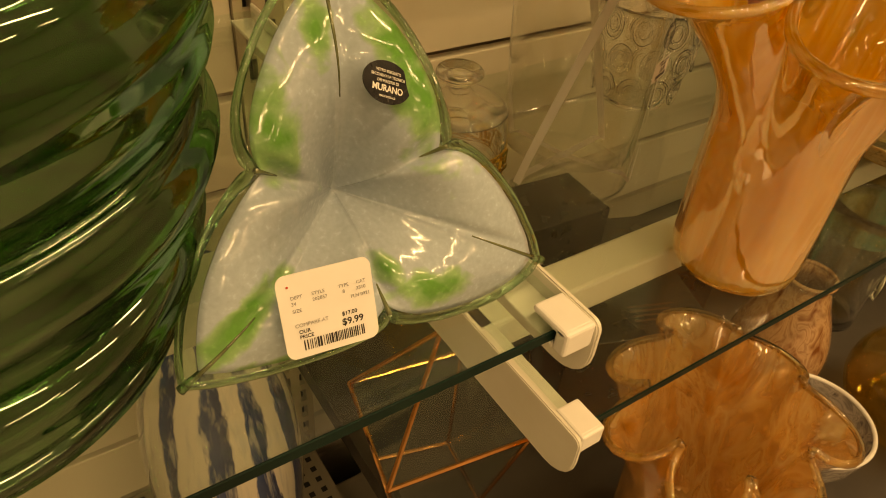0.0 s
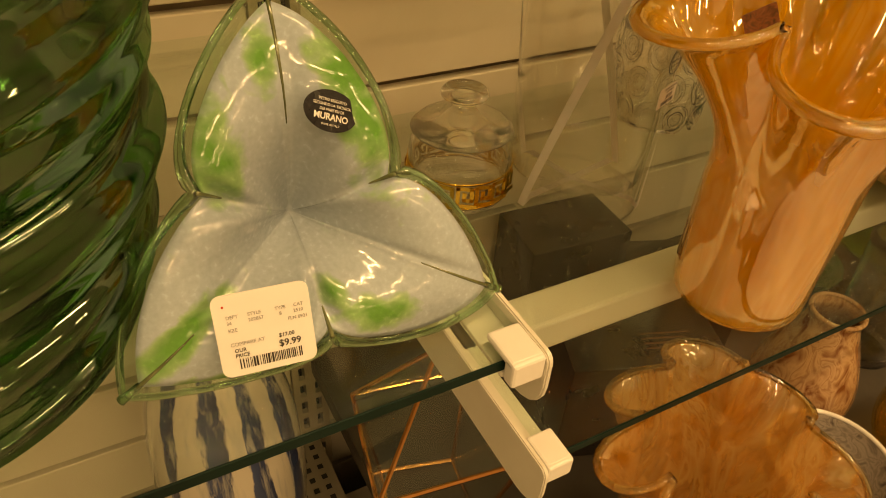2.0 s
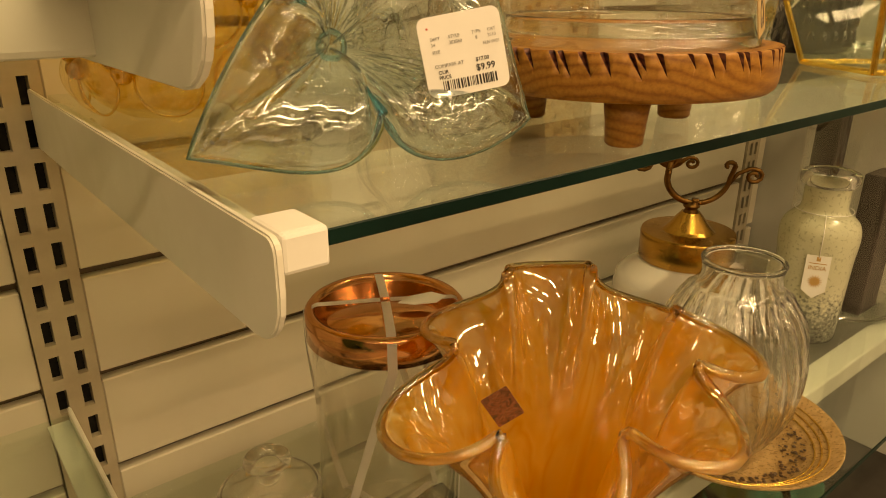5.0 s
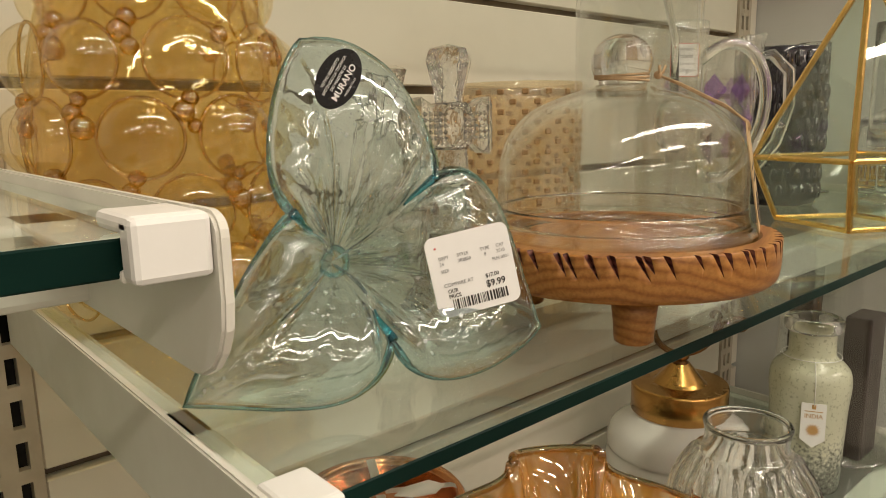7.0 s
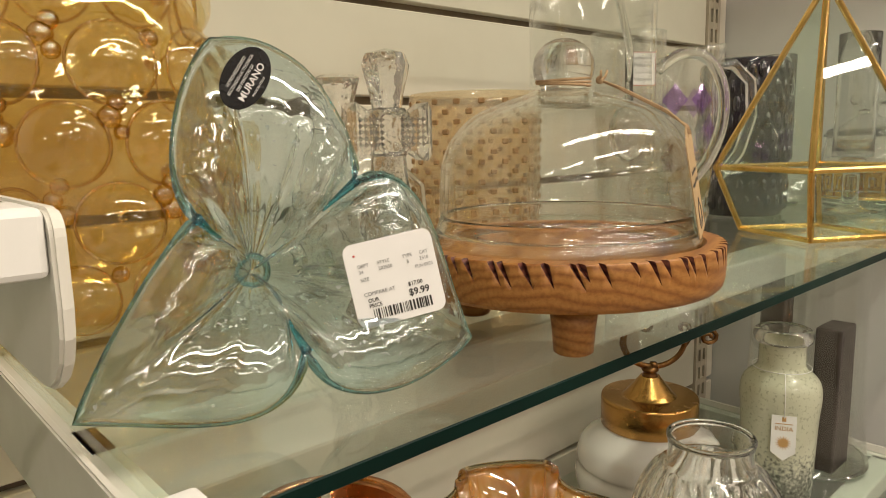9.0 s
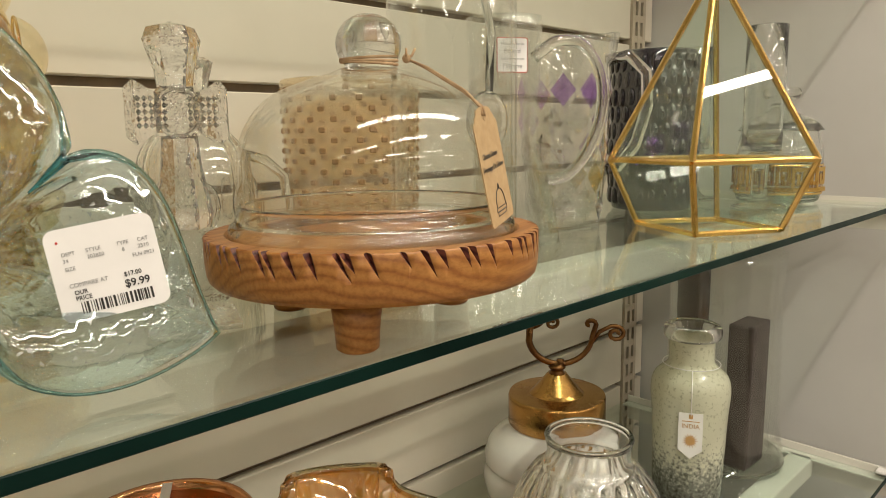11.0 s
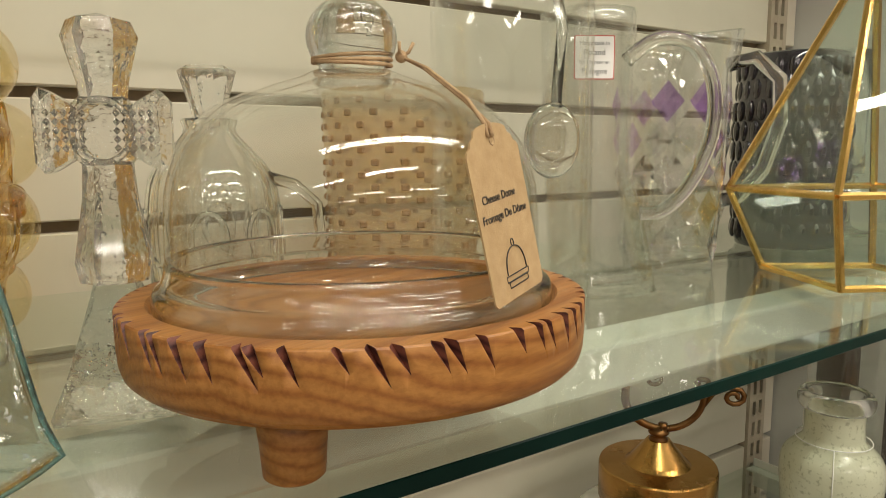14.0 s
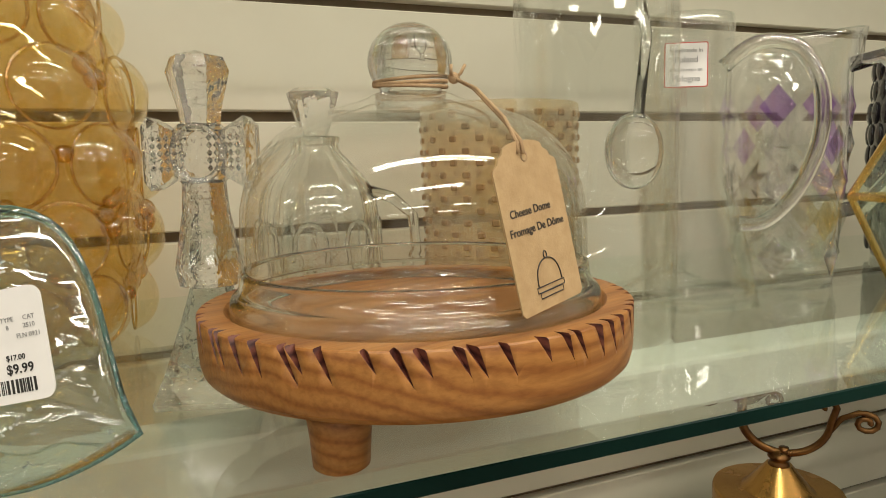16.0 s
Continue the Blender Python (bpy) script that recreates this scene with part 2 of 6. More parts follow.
M_DOME = thin_glass("dome_glass", (0.990, 0.995, 0.988), (1, 1, 1), 0.006, wave=0.10, scale=14.0, blend=0.20)
M_LIPG = thin_glass("thick_clear_glass", (0.975, 0.988, 0.975), (1, 1, 1), wave=0.05, scale=30.0, bend=True, gleam=0.06)
M_ACRYL = thin_glass("acrylic", (0.975, 0.972, 0.955), (1, 1, 1), 0.015, wave=0.04, blend=0.2)
M_MUG = thin_glass("pressed_clear_glass", (0.965, 0.972, 0.966), (1, 1, 1), 0.012, wave=0.35, scale=26.0, blend=0.7)
M_BLOWN = thin_glass("thin_blown_glass", (0.978, 0.985, 0.978), (1, 1, 1), 0.008, wave=0.12, scale=18.0, blend=0.28)
M_CRYS = solid_glass("cut_crystal", (0.995, 0.997, 0.995), 0.0, 1.52, 0.7, 150.0)
M_KNOB = solid_glass("blown_glass", (0.985, 0.995, 0.985), 0.0, 1.48, 0.1, 60)
M_IRID = thin_glass("iridescent_glass", (0.988, 0.985, 0.99), (1.0, 0.93, 1.0), 0.02, wave=0.15, scale=30.0, blend=0.33, bend=True)
M_VIOLET = thin_glass("violet_film", (0.84, 0.74, 0.98), (0.80, 0.55, 1.0), 0.03, blend=0.4)
M_YELLOWF = thin_glass("yellow_film", (0.93, 0.89, 0.76), (1.0, 0.85, 0.5), 0.03, blend=0.4)
M_AMBER = thin_glass("amber_glass", (0.958, 0.880, 0.640), (1.0, 0.96, 0.85), 0.02, wave=0.4, scale=40.0, blend=0.45)
M_AMBERB = thin_glass("amber_bubble", (0.982, 0.945, 0.81), (1.0, 0.97, 0.9), 0.008, wave=0.14, scale=34.0, blend=0.42)
M_AMBERR = thin_glass("thick_amber_glass", (0.90, 0.75, 0.40), (1.0, 0.96, 0.85), wave=0.1, bend=True, gleam=0.16)
M_AMBER2 = thin_glass("smoky_amber_glass", (0.93, 0.84, 0.64), (1.0, 0.93, 0.8), 0.01, wave=0.08, blend=0.28)
M_CANE = thin_glass("cane_glass", (0.90, 0.82, 0.66), (1, 0.95, 0.85), 0.06, wave=0.2, blend=0.28, dirt=0.16)
M_GREENG = thin_glass("green_glass", (0.28, 0.56, 0.33), (0.85, 1.0, 0.85), 0.008, wave=0.5, scale=14.0, blend=0.22, bend=True, gleam=0.12)
M_TEALG = thin_glass("teal_glass", (0.06, 0.33, 0.23), (1, 1, 1), 0.03, wave=0.2, blend=0.3, dirt=0.4)
M_HOB = paint("smoked_black_glass", (0.012, 0.010, 0.014), (0.03, 0.025, 0.035), 20.0, 0.06, coat=1.0)
M_BLUEG = thin_glass("aqua_glass", (0.885, 0.962, 0.982), (1, 1, 1), 0.012, wave=0.42, scale=44.0, blend=0.26, bend=True, gleam=0.12, specks=0.6)
M_BLUER = solid_glass("aqua_rim", (0.42, 0.76, 0.85), 0.0, 1.5)
M_BLUED = solid_glass("deep_blue_glass", (0.10, 0.50, 0.66), 0.0, 1.5)
M_GREENR = solid_glass("green_rim", (0.55, 0.82, 0.62), 0.0, 1.5)
M_ORANGE = opal_glass("orange_lustre_glass", (0.85, 0.40, 0.035), (1.0, 0.68, 0.19), 20.0, (1.0, 1.0, 0.22), 0.42, 0.5, 0.022, 1.5, 0.32)
M_ORANGE2 = opal_glass("orange_swirl_glass", (0.66, 0.25, 0.05), (0.96, 0.72, 0.40), 11.0, (1, 1, 0.6), 0.55, 0.42, 0.035, warp=3.0, gloss=0.26)
M_ORIM = solid_glass("honey_rim", (1.0, 0.84, 0.52), 0.0, 1.5)
M_MILK = paint("white_milk_glass", (0.74, 0.73, 0.70), (0.80, 0.79, 0.76), 10.0, 0.14, coat=1.0, bumps=0.02)
M_FROST = opal_glass("crackled_frosted_glass", (0.56, 0.60, 0.50), (0.78, 0.80, 0.68), 90.0, (1, 1, 1), 0.08, 0.35, 0.3)
M_WOVEN = paint("gold_embossed_glass", (0.42, 0.26, 0.10), (0.66, 0.46, 0.22), 150.0, 0.3, 0.35, 0.9, dist=0.002)
M_LEOP = paint("brown_spots", (0.05, 0.025, 0.012), (0.10, 0.05, 0.02), 60.0, 0.4)
M_BOXB = paint("black_box_card", (0.010, 0.008, 0.008), (0.022, 0.018, 0.016), 8.0, 0.3, bumps=0.05)
M_BROWNV = opal_glass("mottled_brown_glaze", (0.20, 0.065, 0.025), (0.55, 0.34, 0.20), 55.0, (1, 1, 0.5), 0.0, 0.1, 0.2)
M_MOTT = opal_glass("grey_marbled_glaze", (0.10, 0.08, 0.075), (0.40, 0.36, 0.33), 60.0, (1, 1, 1), 0.0, 0.1, 0.2)
M_DARKBR = paint("dark_brown_block", (0.025, 0.018, 0.015), (0.06, 0.045, 0.04), 30.0, 0.5)


def striped():
    """White glaze with ragged navy brush stripes that run up the body."""
    m, nt, out = mat("navy_striped_glaze")
    co = nt.nodes.new("ShaderNodeTexCoord")
    gr = nt.nodes.new("ShaderNodeTexGradient")
    gr.gradient_type = "RADIAL"
    nt.links.new(co.outputs["Object"], gr.inputs["Vector"])
    nz = grain(nt, 34.0, 5.0, (1, 1, 0.22))
    ma = nt.nodes.new("ShaderNodeMath")
    ma.operation, ma.inputs[1].default_value = "MULTIPLY_ADD", 11.0
    nt.links.new(gr.outputs["Fac"], ma.inputs[0])
    nt.links.new(nz.outputs["Fac"], ma.inputs[2])
    fr = nt.nodes.new("ShaderNodeMath")
    fr.operation = "FRACT"
    nt.links.new(ma.outputs[0], fr.inputs[0])
    r = ramp(nt, fr.outputs[0], [(0.0, (0.60, 0.57, 0.50)), (0.50, (0.60, 0.57, 0.50)), (0.56, (0.03, 0.06, 0.16)), (0.92, (0.02, 0.035, 0.10)), (0.98, (0.60, 0.57, 0.50))])
    dry = ramp(nt, grain(nt, 150.0, 4.0, (1, 1, 0.07)).outputs["Fac"], [(0.50, (0, 0, 0)), (0.68, (0.75, 0.75, 0.75))])
    mx = nt.nodes.new("ShaderNodeMixRGB")
    mx.inputs[2].default_value = (0.42, 0.43, 0.42, 1)
    nt.links.new(dry.outputs["Color"], mx.inputs[0])
    nt.links.new(r.outputs["Color"], mx.inputs[1])
    p = node(nt, "BsdfPrincipled", Roughness=0.12, Coat_Weight=1.0)
    nt.links.new(mx.outputs[0], p.inputs["Base Color"])
    nt.links.new(p.outputs[0], out.inputs[0])
    return m


M_STRIPE = striped()


def petal_white():
    """Milky white glass with green flecks towards the edges of the petals."""
    m, nt, out = mat("milky_green_flecked_glass")
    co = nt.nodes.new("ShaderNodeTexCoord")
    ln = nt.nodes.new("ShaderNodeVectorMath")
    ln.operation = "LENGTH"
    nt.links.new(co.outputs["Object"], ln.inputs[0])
    nz = node(nt, "TexNoise", Scale=55.0, Detail=3.0, Roughness=0.5, Distortion=0.6)
    nt.links.new(co.outputs["Object"], nz.inputs["Vector"])
    blobs = None
    for bx, by, turn, rx, ry in ((0.036, 0.038, 10, 0.021, 0.052), (-0.022, 0.028, 10, 0.017, 0.028), (0.002, 0.060, -10, 0.010, 0.026), (0.014, -0.036, 30, 0.009, 0.014),
                                 (0.032, -0.051, 80, 0.013, 0.028), (-0.046, -0.038, -53, 0.011, 0.040), (-0.036, -0.063, 85, 0.006, 0.034), (0.050, 0.014, 30, 0.008, 0.012)):
        mp = nt.nodes.new("ShaderNodeMapping")
        mp.vector_type = "TEXTURE"
        mp.inputs["Location"].default_value = (bx, by, 0.004)
        mp.inputs["Rotation"].default_value = (0, 0, radians(turn))
        mp.inputs["Scale"].default_value = (rx, ry, 0.08)
        gr = nt.nodes.new("ShaderNodeTexGradient")
        gr.gradient_type = "SPHERICAL"
        nt.links.new(co.outputs["Object"], mp.inputs["Vector"])
        nt.links.new(mp.outputs["Vector"], gr.inputs["Vector"])
        if blobs is None:
            blobs = gr
        else:
            most = nt.nodes.new("ShaderNodeMath")
            most.operation = "MAXIMUM"
            nt.links.new(blobs.outputs[0] if blobs.bl_idname == "ShaderNodeMath" else blobs.outputs["Fac"], most.inputs[0])
            nt.links.new(gr.outputs["Fac"], most.inputs[1])
            blobs = most
    mul = nt.nodes.new("ShaderNodeMath")
    mul.operation, mul.inputs[1].default_value, mul.inputs[2].default_value = "MULTIPLY_ADD", 0.7, -0.12
    nt.links.new(nz.outputs["Fac"], mul.inputs[0])
    mul2 = nt.nodes.new("ShaderNodeMath")
    mul2.operation, mul2.inputs[1].default_value = "MULTIPLY_ADD", 0.55
    nt.links.new(blobs.outputs[0], mul2.inputs[0])
    nt.links.new(mul.outputs[0], mul2.inputs[2])
    vor = node(nt, "TexVoronoi", Scale=90.0)
    vor.feature = "DISTANCE_TO_EDGE"
    nt.links.new(co.outputs["Object"], vor.inputs["Vector"])
    mul = nt.nodes.new("ShaderNodeMath")
    mul.operation, mul.inputs[1].default_value = "MULTIPLY_ADD", 0.22
    nt.links.new(vor.outputs["Distance"], mul.inputs[0])
    nt.links.new(mul2.outputs[0], mul.inputs[2])
    r = ramp(nt, mul.outputs[0], [(0.40, (0.56, 0.68, 0.78)), (0.54, (0.36, 0.63, 0.33)), (0.74, (0.14, 0.44, 0.11))])
    speck = node(nt, "TexNoise", Scale=420.0, Detail=2.0)
    nt.links.new(co.outputs["Object"], speck.inputs["Vector"])
    sr = ramp(nt, speck.outputs["Fac"], [(0.3, (0.88, 0.9, 0.9)), (0.62, (1, 1, 1)), (0.72, (1.15, 1.15, 1.15))])
    # Darkens the colour towards the dish's middle, down to 0.62.
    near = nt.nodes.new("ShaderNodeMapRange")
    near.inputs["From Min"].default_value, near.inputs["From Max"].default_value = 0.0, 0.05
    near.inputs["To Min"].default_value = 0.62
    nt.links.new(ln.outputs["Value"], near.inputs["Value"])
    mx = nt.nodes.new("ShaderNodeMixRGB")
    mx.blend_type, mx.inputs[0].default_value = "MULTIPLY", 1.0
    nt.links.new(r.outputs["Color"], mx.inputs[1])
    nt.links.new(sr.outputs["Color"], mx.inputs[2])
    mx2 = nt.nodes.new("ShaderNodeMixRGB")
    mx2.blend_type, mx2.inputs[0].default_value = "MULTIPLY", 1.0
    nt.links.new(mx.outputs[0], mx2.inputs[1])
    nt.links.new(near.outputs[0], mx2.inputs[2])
    p = node(nt, "BsdfPrincipled", Roughness=0.12, Coat_Weight=1.0, Coat_Roughness=0.02)
    tl = nt.nodes.new("ShaderNodeBsdfTranslucent")
    nt.links.new(mx2.outputs[0], p.inputs["Base Color"])
    nt.links.new(mx2.outputs[0], tl.inputs["Color"])
    bump(nt, nz.outputs["Fac"], 0.25, 0.003, p.inputs["Normal"])
    m1 = node(nt, "MixShader", Fac=0.3)
    nt.links.new(p.outputs[0], m1.inputs[1])
    nt.links.new(tl.outputs[0], m1.inputs[2])
    nt.links.new(m1.outputs[0], out.inputs[0])
    return m


M_PETAL = petal_white()


# ---- shape helpers ----
def part(name, bm, material, parent, label="", smooth=True, at=None):
    """One bmesh as one mesh object under a thing."""
    me = bpy.data.meshes.new(name)
    bmesh.ops.recalc_face_normals(bm, faces=bm.faces)
    bm.to_mesh(me)
    bm.free()
    me.materials.append(material)
    if smooth:
        for f in me.polygons:
            f.use_smooth = True
    ob = new(name, me)
    if at is not None:
        ob.matrix_basis = at
    ob.parent = parent
    if label:
        ob["label"] = label
    return ob


def thing(name, m, label, category, group="", kind=""):
    ob = new(name)
    ob.matrix_basis = m
    ob.empty_display_size = 0.02
    return tagged(ob, label, category, group, kind)


def box(x0, x1, y0, y1, z0, z1, bevel=0.0, seg=2, bm=None):
    b = bm or bmesh.new()
    r = bmesh.ops.create_cube(b, size=1.0, matrix=Matrix.Translation(((x0 + x1) / 2, (y0 + y1) / 2, (z0 + z1) / 2)) @ Matrix.Diagonal((x1 - x0, y1 - y0, z1 - z0, 1)))
    if bevel:
        es = list({e for v in r["verts"] for e in v.link_edges})
        bmesh.ops.bevel(b, geom=es, offset=bevel, segments=seg, affect="EDGES", profile=0.5)
    return b


def revolve(profile, seg=48, shape=None, close=False, bm=None):
    """Turns a profile of (radius, height) round the z axis; shape(angle, r, z) may shift the radius and the height."""
    b = bm or bmesh.new()
    rings = []
    for r, z in profile:
        if r < 1e-6:
            rings.append([b.verts.new((0, 0, z))])
            continue
        ring = []
        for i in range(seg):
            a = 2 * math.pi * i / seg
            rr, zz = shape(a, r, z) if shape else (r, z)
            ring.append(b.verts.new((rr * math.cos(a), rr * math.sin(a), zz)))
        rings.append(ring)
    pairs = list(zip(rings, rings[1:])) + ([(rings[-1], rings[0])] if close else [])
    for p, q in pairs:
        for i in range(seg):
            j = (i + 1) % seg
            if len(p) == 1 and len(q) == 1:
                continue
            if len(p) == 1:
                b.faces.new((p[0], q[j], q[i]))
            elif len(q) == 1:
                b.faces.new((p[i], p[j], q[0]))
            else:
                b.faces.new((p[i], p[j], q[j], q[i]))
    return b


def smooth_profile(points, n=6):
    """More points along a profile, on a soft curve through the given ones."""
    pts = [Vector((r, z)) for r, z in points]
    res = []
    for i in range(len(pts) - 1):
        p0, p1, p2, p3 = pts[max(0, i - 1)], pts[i], pts[i + 1], pts[min(len(pts) - 1, i + 2)]
        for k in range(n):
            t = k / n
            v = 0.5 * (2 * p1 + (p2 - p0) * t + (2 * p0 - 5 * p1 + 4 * p2 - p3) * t * t + (3 * p1 - p0 - 3 * p2 + p3) * t ** 3)
            res.append((max(0.0, v.x), v.y))
    res.append((pts[-1].x, pts[-1].y))
    return res


def vessel(points, wall, seg=48, shape=None, n=5, floor=None):
    """A hollow vessel: an outer skin, a rounded lip and an inner skin with a floor of glass."""
    outer = smooth_profile(points, n)
    inner = [(max(0.0005, r - wall), z) for r, z in outer]
    base = floor if floor is not None else wall * 1.5
    z0 = outer[0][1] + base
    inner = [(r, z) for r, z in inner if z > z0]
    lip = [((outer[-1][0] + inner[-1][0]) / 2, outer[-1][1] + wall * 0.5)]
    prof = [(0, outer[0][1])] + outer + lip + inner[::-1] + [(0, z0)]
    return revolve(prof, seg, shape)


def tube(points, radius, seg=8, closed=False, bm=None, taper=None):
    """A round bar along a line of points."""
    b = bm or bmesh.new()
    pts = [Vector(p) for p in points]
    rings, side = [], None
    for i, p in enumerate(pts):
        a = pts[(i - 1) % len(pts)] if closed or i else pts[0]
        c = pts[(i + 1) % len(pts)] if closed or i < len(pts) - 1 else pts[-1]
        d = (c - a).normalized()
        if side is None or abs(side.dot(d)) > 0.99:
            side = d.orthogonal().normalized()
        side = (side - d * side.dot(d)).normalized()
        up = d.cross(side)
        r = radius * (taper(i / max(1, len(pts) - 1)) if taper else 1)
        rings.append([b.verts.new(p + r * (math.cos(t) * side + math.sin(t) * up)) for t in (2 * math.pi * k / seg for k in range(seg))])
    last = len(rings) if closed else len(rings) - 1
    for i in range(last):
        p, q = rings[i], rings[(i + 1) % len(rings)]
        off = 0
        if closed and i == last - 1:
            off = min(range(seg), key=lambda s: (p[0].co - q[s].co).length)
        for k in range(seg):
            b.faces.new((p[k], p[(k + 1) % seg], q[(k + 1 + off) % seg], q[(k + off) % seg]))
    if not closed:
        b.faces.new(rings[0][::-1])
        b.faces.new(rings[-1])
    return b


def plate(outline, thick, bm=None):
    """A flat piece: an outline of (x, y) given a thickness along z."""
    b = bm or bmesh.new()
    lo = [b.verts.new((x, y, 0)) for x, y in outline]
    hi = [b.verts.new((x, y, thick)) for x, y in outline]
    b.faces.new(lo[::-1])
    b.faces.new(hi)
    n = len(outline)
    for i in range(n):
        b.faces.new((lo[i], lo[(i + 1) % n], hi[(i + 1) % n], hi[i]))
    return b


def round_rect(w, h, r, n=5):
    res = []
    for cx, cy, a0 in ((w / 2 - r, h / 2 - r, 0), (-w / 2 + r, h / 2 - r, 90), (-w / 2 + r, -h / 2 + r, 180), (w / 2 - r, -h / 2 + r, 270)):
        for k in range(n + 1):
            a = radians(a0 + 90 * k / n)
            res.append((cx + r * math.cos(a), cy + r * math.sin(a)))
    return res


def text(name, body, size, material, parent, m, align="CENTER", bold=0.0):
    """Raised letters in the built-in font, lying in the xy plane of m."""
    cu = bpy.data.curves.new(name, "FONT")
    cu.body, cu.size, cu.align_x, cu.extrude, cu.offset, cu.resolution_u = body, size, align, 0.00004, bold, 3
    tmp = new(name, cu)
    bpy.context.view_layer.update()
    me = bpy.data.meshes.new_from_object(tmp.evaluated_get(bpy.context.evaluated_depsgraph_get()))
    bpy.data.objects.remove(tmp)
    me.materials.clear()
    me.materials.append(material)
    ob = new(name, me)
    ob.matrix_basis = m
    ob.parent = parent
    return ob


def facing(origin, right, up):
    """A pose whose x runs along right and y along up, so that z looks out of the face."""
    x = Vector(right).normalized()
    z = x.cross(Vector(up)).normalized()
    y = z.cross(x)
    m = Matrix((x, y, z)).transposed().to_4x4()
    m.translation = origin
    return m


def lettering(tag, lines, lift=0.0006):
    """Lines of (text, x, y, size, material, align, bold) on a flat tag."""
    for body, x, y, size, material, align, bold in lines:
        text("lettering", body, size, material, tag, pose(x, y, lift), align, bold)


def bars(tag, x, y, w, h, n, seed, lift=0.0006):
    rng = random.Random(seed)
    b = bmesh.new()
    u = 0.0
    while u < w:
        k = rng.choice((0.25, 0.35, 0.5, 0.8)) * w / n
        if u + k > w:
            break
        box(x + u, x + u + k, y, y + h, lift - 0.0001, lift, bm=b)
        u += k + rng.choice((0.3, 0.45, 0.7)) * w / n
    part("barcode", b, M_INK, tag, smooth=False)


def price_tag(m, style, seed):
    """White adhesive price ticket, 39 by 33 mm."""
    t = thing("price_tag", m, "white paper price ticket stuck on glass, printed in black", "price tag", "price tickets")
    p = part("ticket", plate(round_rect(0.040, 0.036, 0.004), 0.0004), M_PAPER, t, smooth=False)
    small, mid = 0.0021, 0.0023
    lettering(p, [
        ("DEPT", -0.0150, 0.0075, small, M_GREY, "LEFT", 0), ("34", -0.0150, 0.0050, small, M_GREY, "LEFT", 0),
        ("STYLE", -0.0062, 0.0075, small, M_GREY, "LEFT", 0), (style, -0.0062, 0.0050, small, M_GREY, "LEFT", 0),
        ("TYPE", 0.0050, 0.0075, small, M_GREY, "LEFT", 0), ("8", 0.0066, 0.0050, small, M_GREY, "LEFT", 0),
        ("CAT", 0.0128, 0.0075, small, M_GREY, "LEFT", 0), ("2510", 0.0125, 0.0050, small, M_GREY, "LEFT", 0),
        ("FLN 0921", 0.0098, 0.0020, small, M_GREY, "LEFT", 0), ("SIZE", -0.0150, 0.0018, small, M_GREY, "LEFT", 0),
        ("COMPARE AT", -0.0150, -0.0046, mid, M_GREY, "LEFT", 0), ("$17.00", 0.0050, -0.0046, 0.0024, M_INK, "LEFT", 0.00003),
        ("OUR", -0.0138, -0.0074, mid, M_INK, "LEFT", 0.00003), ("PRICE", -0.0138, -0.0097, mid, M_INK, "LEFT", 0.00003),
        ("$9.99", 0.0045, -0.0088, 0.0042, M_INK, "LEFT", 0.00006)])
    bars(p, -0.0125, -0.0150, 0.027, 0.0044, 26, seed)
    t.scale = (0.92, 0.95, 1)
    part("dot", revolve([(0, 0.0006), (0.0005, 0.0006), (0.0005, 0.0003), (0, 0.0003)], 10), M_RED, p, at=pose(-0.0155, 0.0130, 0))
    return t


def oval_sticker(m):
    t = thing("oval_sticker", m, "black oval maker's sticker with white print on glass", "sticker", "black oval stickers")
    b = revolve([(0, 0.0005), (0.0122, 0.0005), (0.0122, 0.0), (0, 0.0)], 40)
    bmesh.ops.scale(b, vec=(1, 0.66, 1), verts=b.verts)
    p = part("ticket", b, M_BLACK, t, smooth=False)
    lettering(p, [("VETRO ESEGUITO", 0, 0.0035, 0.0016, M_PAPER, "CENTER", 0), ("SECONDO LA TECNICA", 0, 0.0016, 0.0016, M_PAPER, "CENTER", 0),
                  ("DEI MAESTRI DI", 0, -0.0003, 0.0016, M_PAPER, "CENTER", 0), ("MURANO", 0, -0.0036, 0.0036, M_PAPER, "CENTER", 0.00006),
                  ("MADE IN ITALY", 0, -0.0058, 0.0012, M_PAPER, "CENTER", 0)], 0.0007)
    return t


# ---- the shop around ----
def setting(name, bm, material, label, category):
    ob = part(name, bm, material, None, label, smooth=False)
    return tagged(ob, label, category, "", "structure")


setting("floor", box(-6, 6, -7, 0.1, -0.05, 0.0), M_FLOOR, "pale tiled shop floor in the aisle", "floor")
setting("ceiling", box(-6, 6, -7, 0.1, 3.0, 3.05), M_CEIL, "white shop ceiling with strip lights", "ceiling")
setting("wall_south", box(-6, 6, -7.1, -7, 0, 3.0), M_ROOM, "plain cream shop wall across the aisle", "wall")
setting("wall_west", box(-6.1, -6, -7, 0.1, 0, 3.0), M_ROOM, "plain cream shop wall at the aisle's end", "wall")
setting("wall_east", box(6, 6.1, -7, 0.1, 0, 3.0), M_ROOM, "plain cream shop wall at the far end", "wall")
setting("wall_north", box(-6, 6, 0.1, 0.2, 0, 3.0), M_ROOM, "plain wall behind the shelving", "wall")
END = 1.16
setting("end_panel", box(END, END + 0.03, -0.62, 0.06, 0.0, 2.6), M_PANEL, "white end panel closing the shelving bay", "panel")
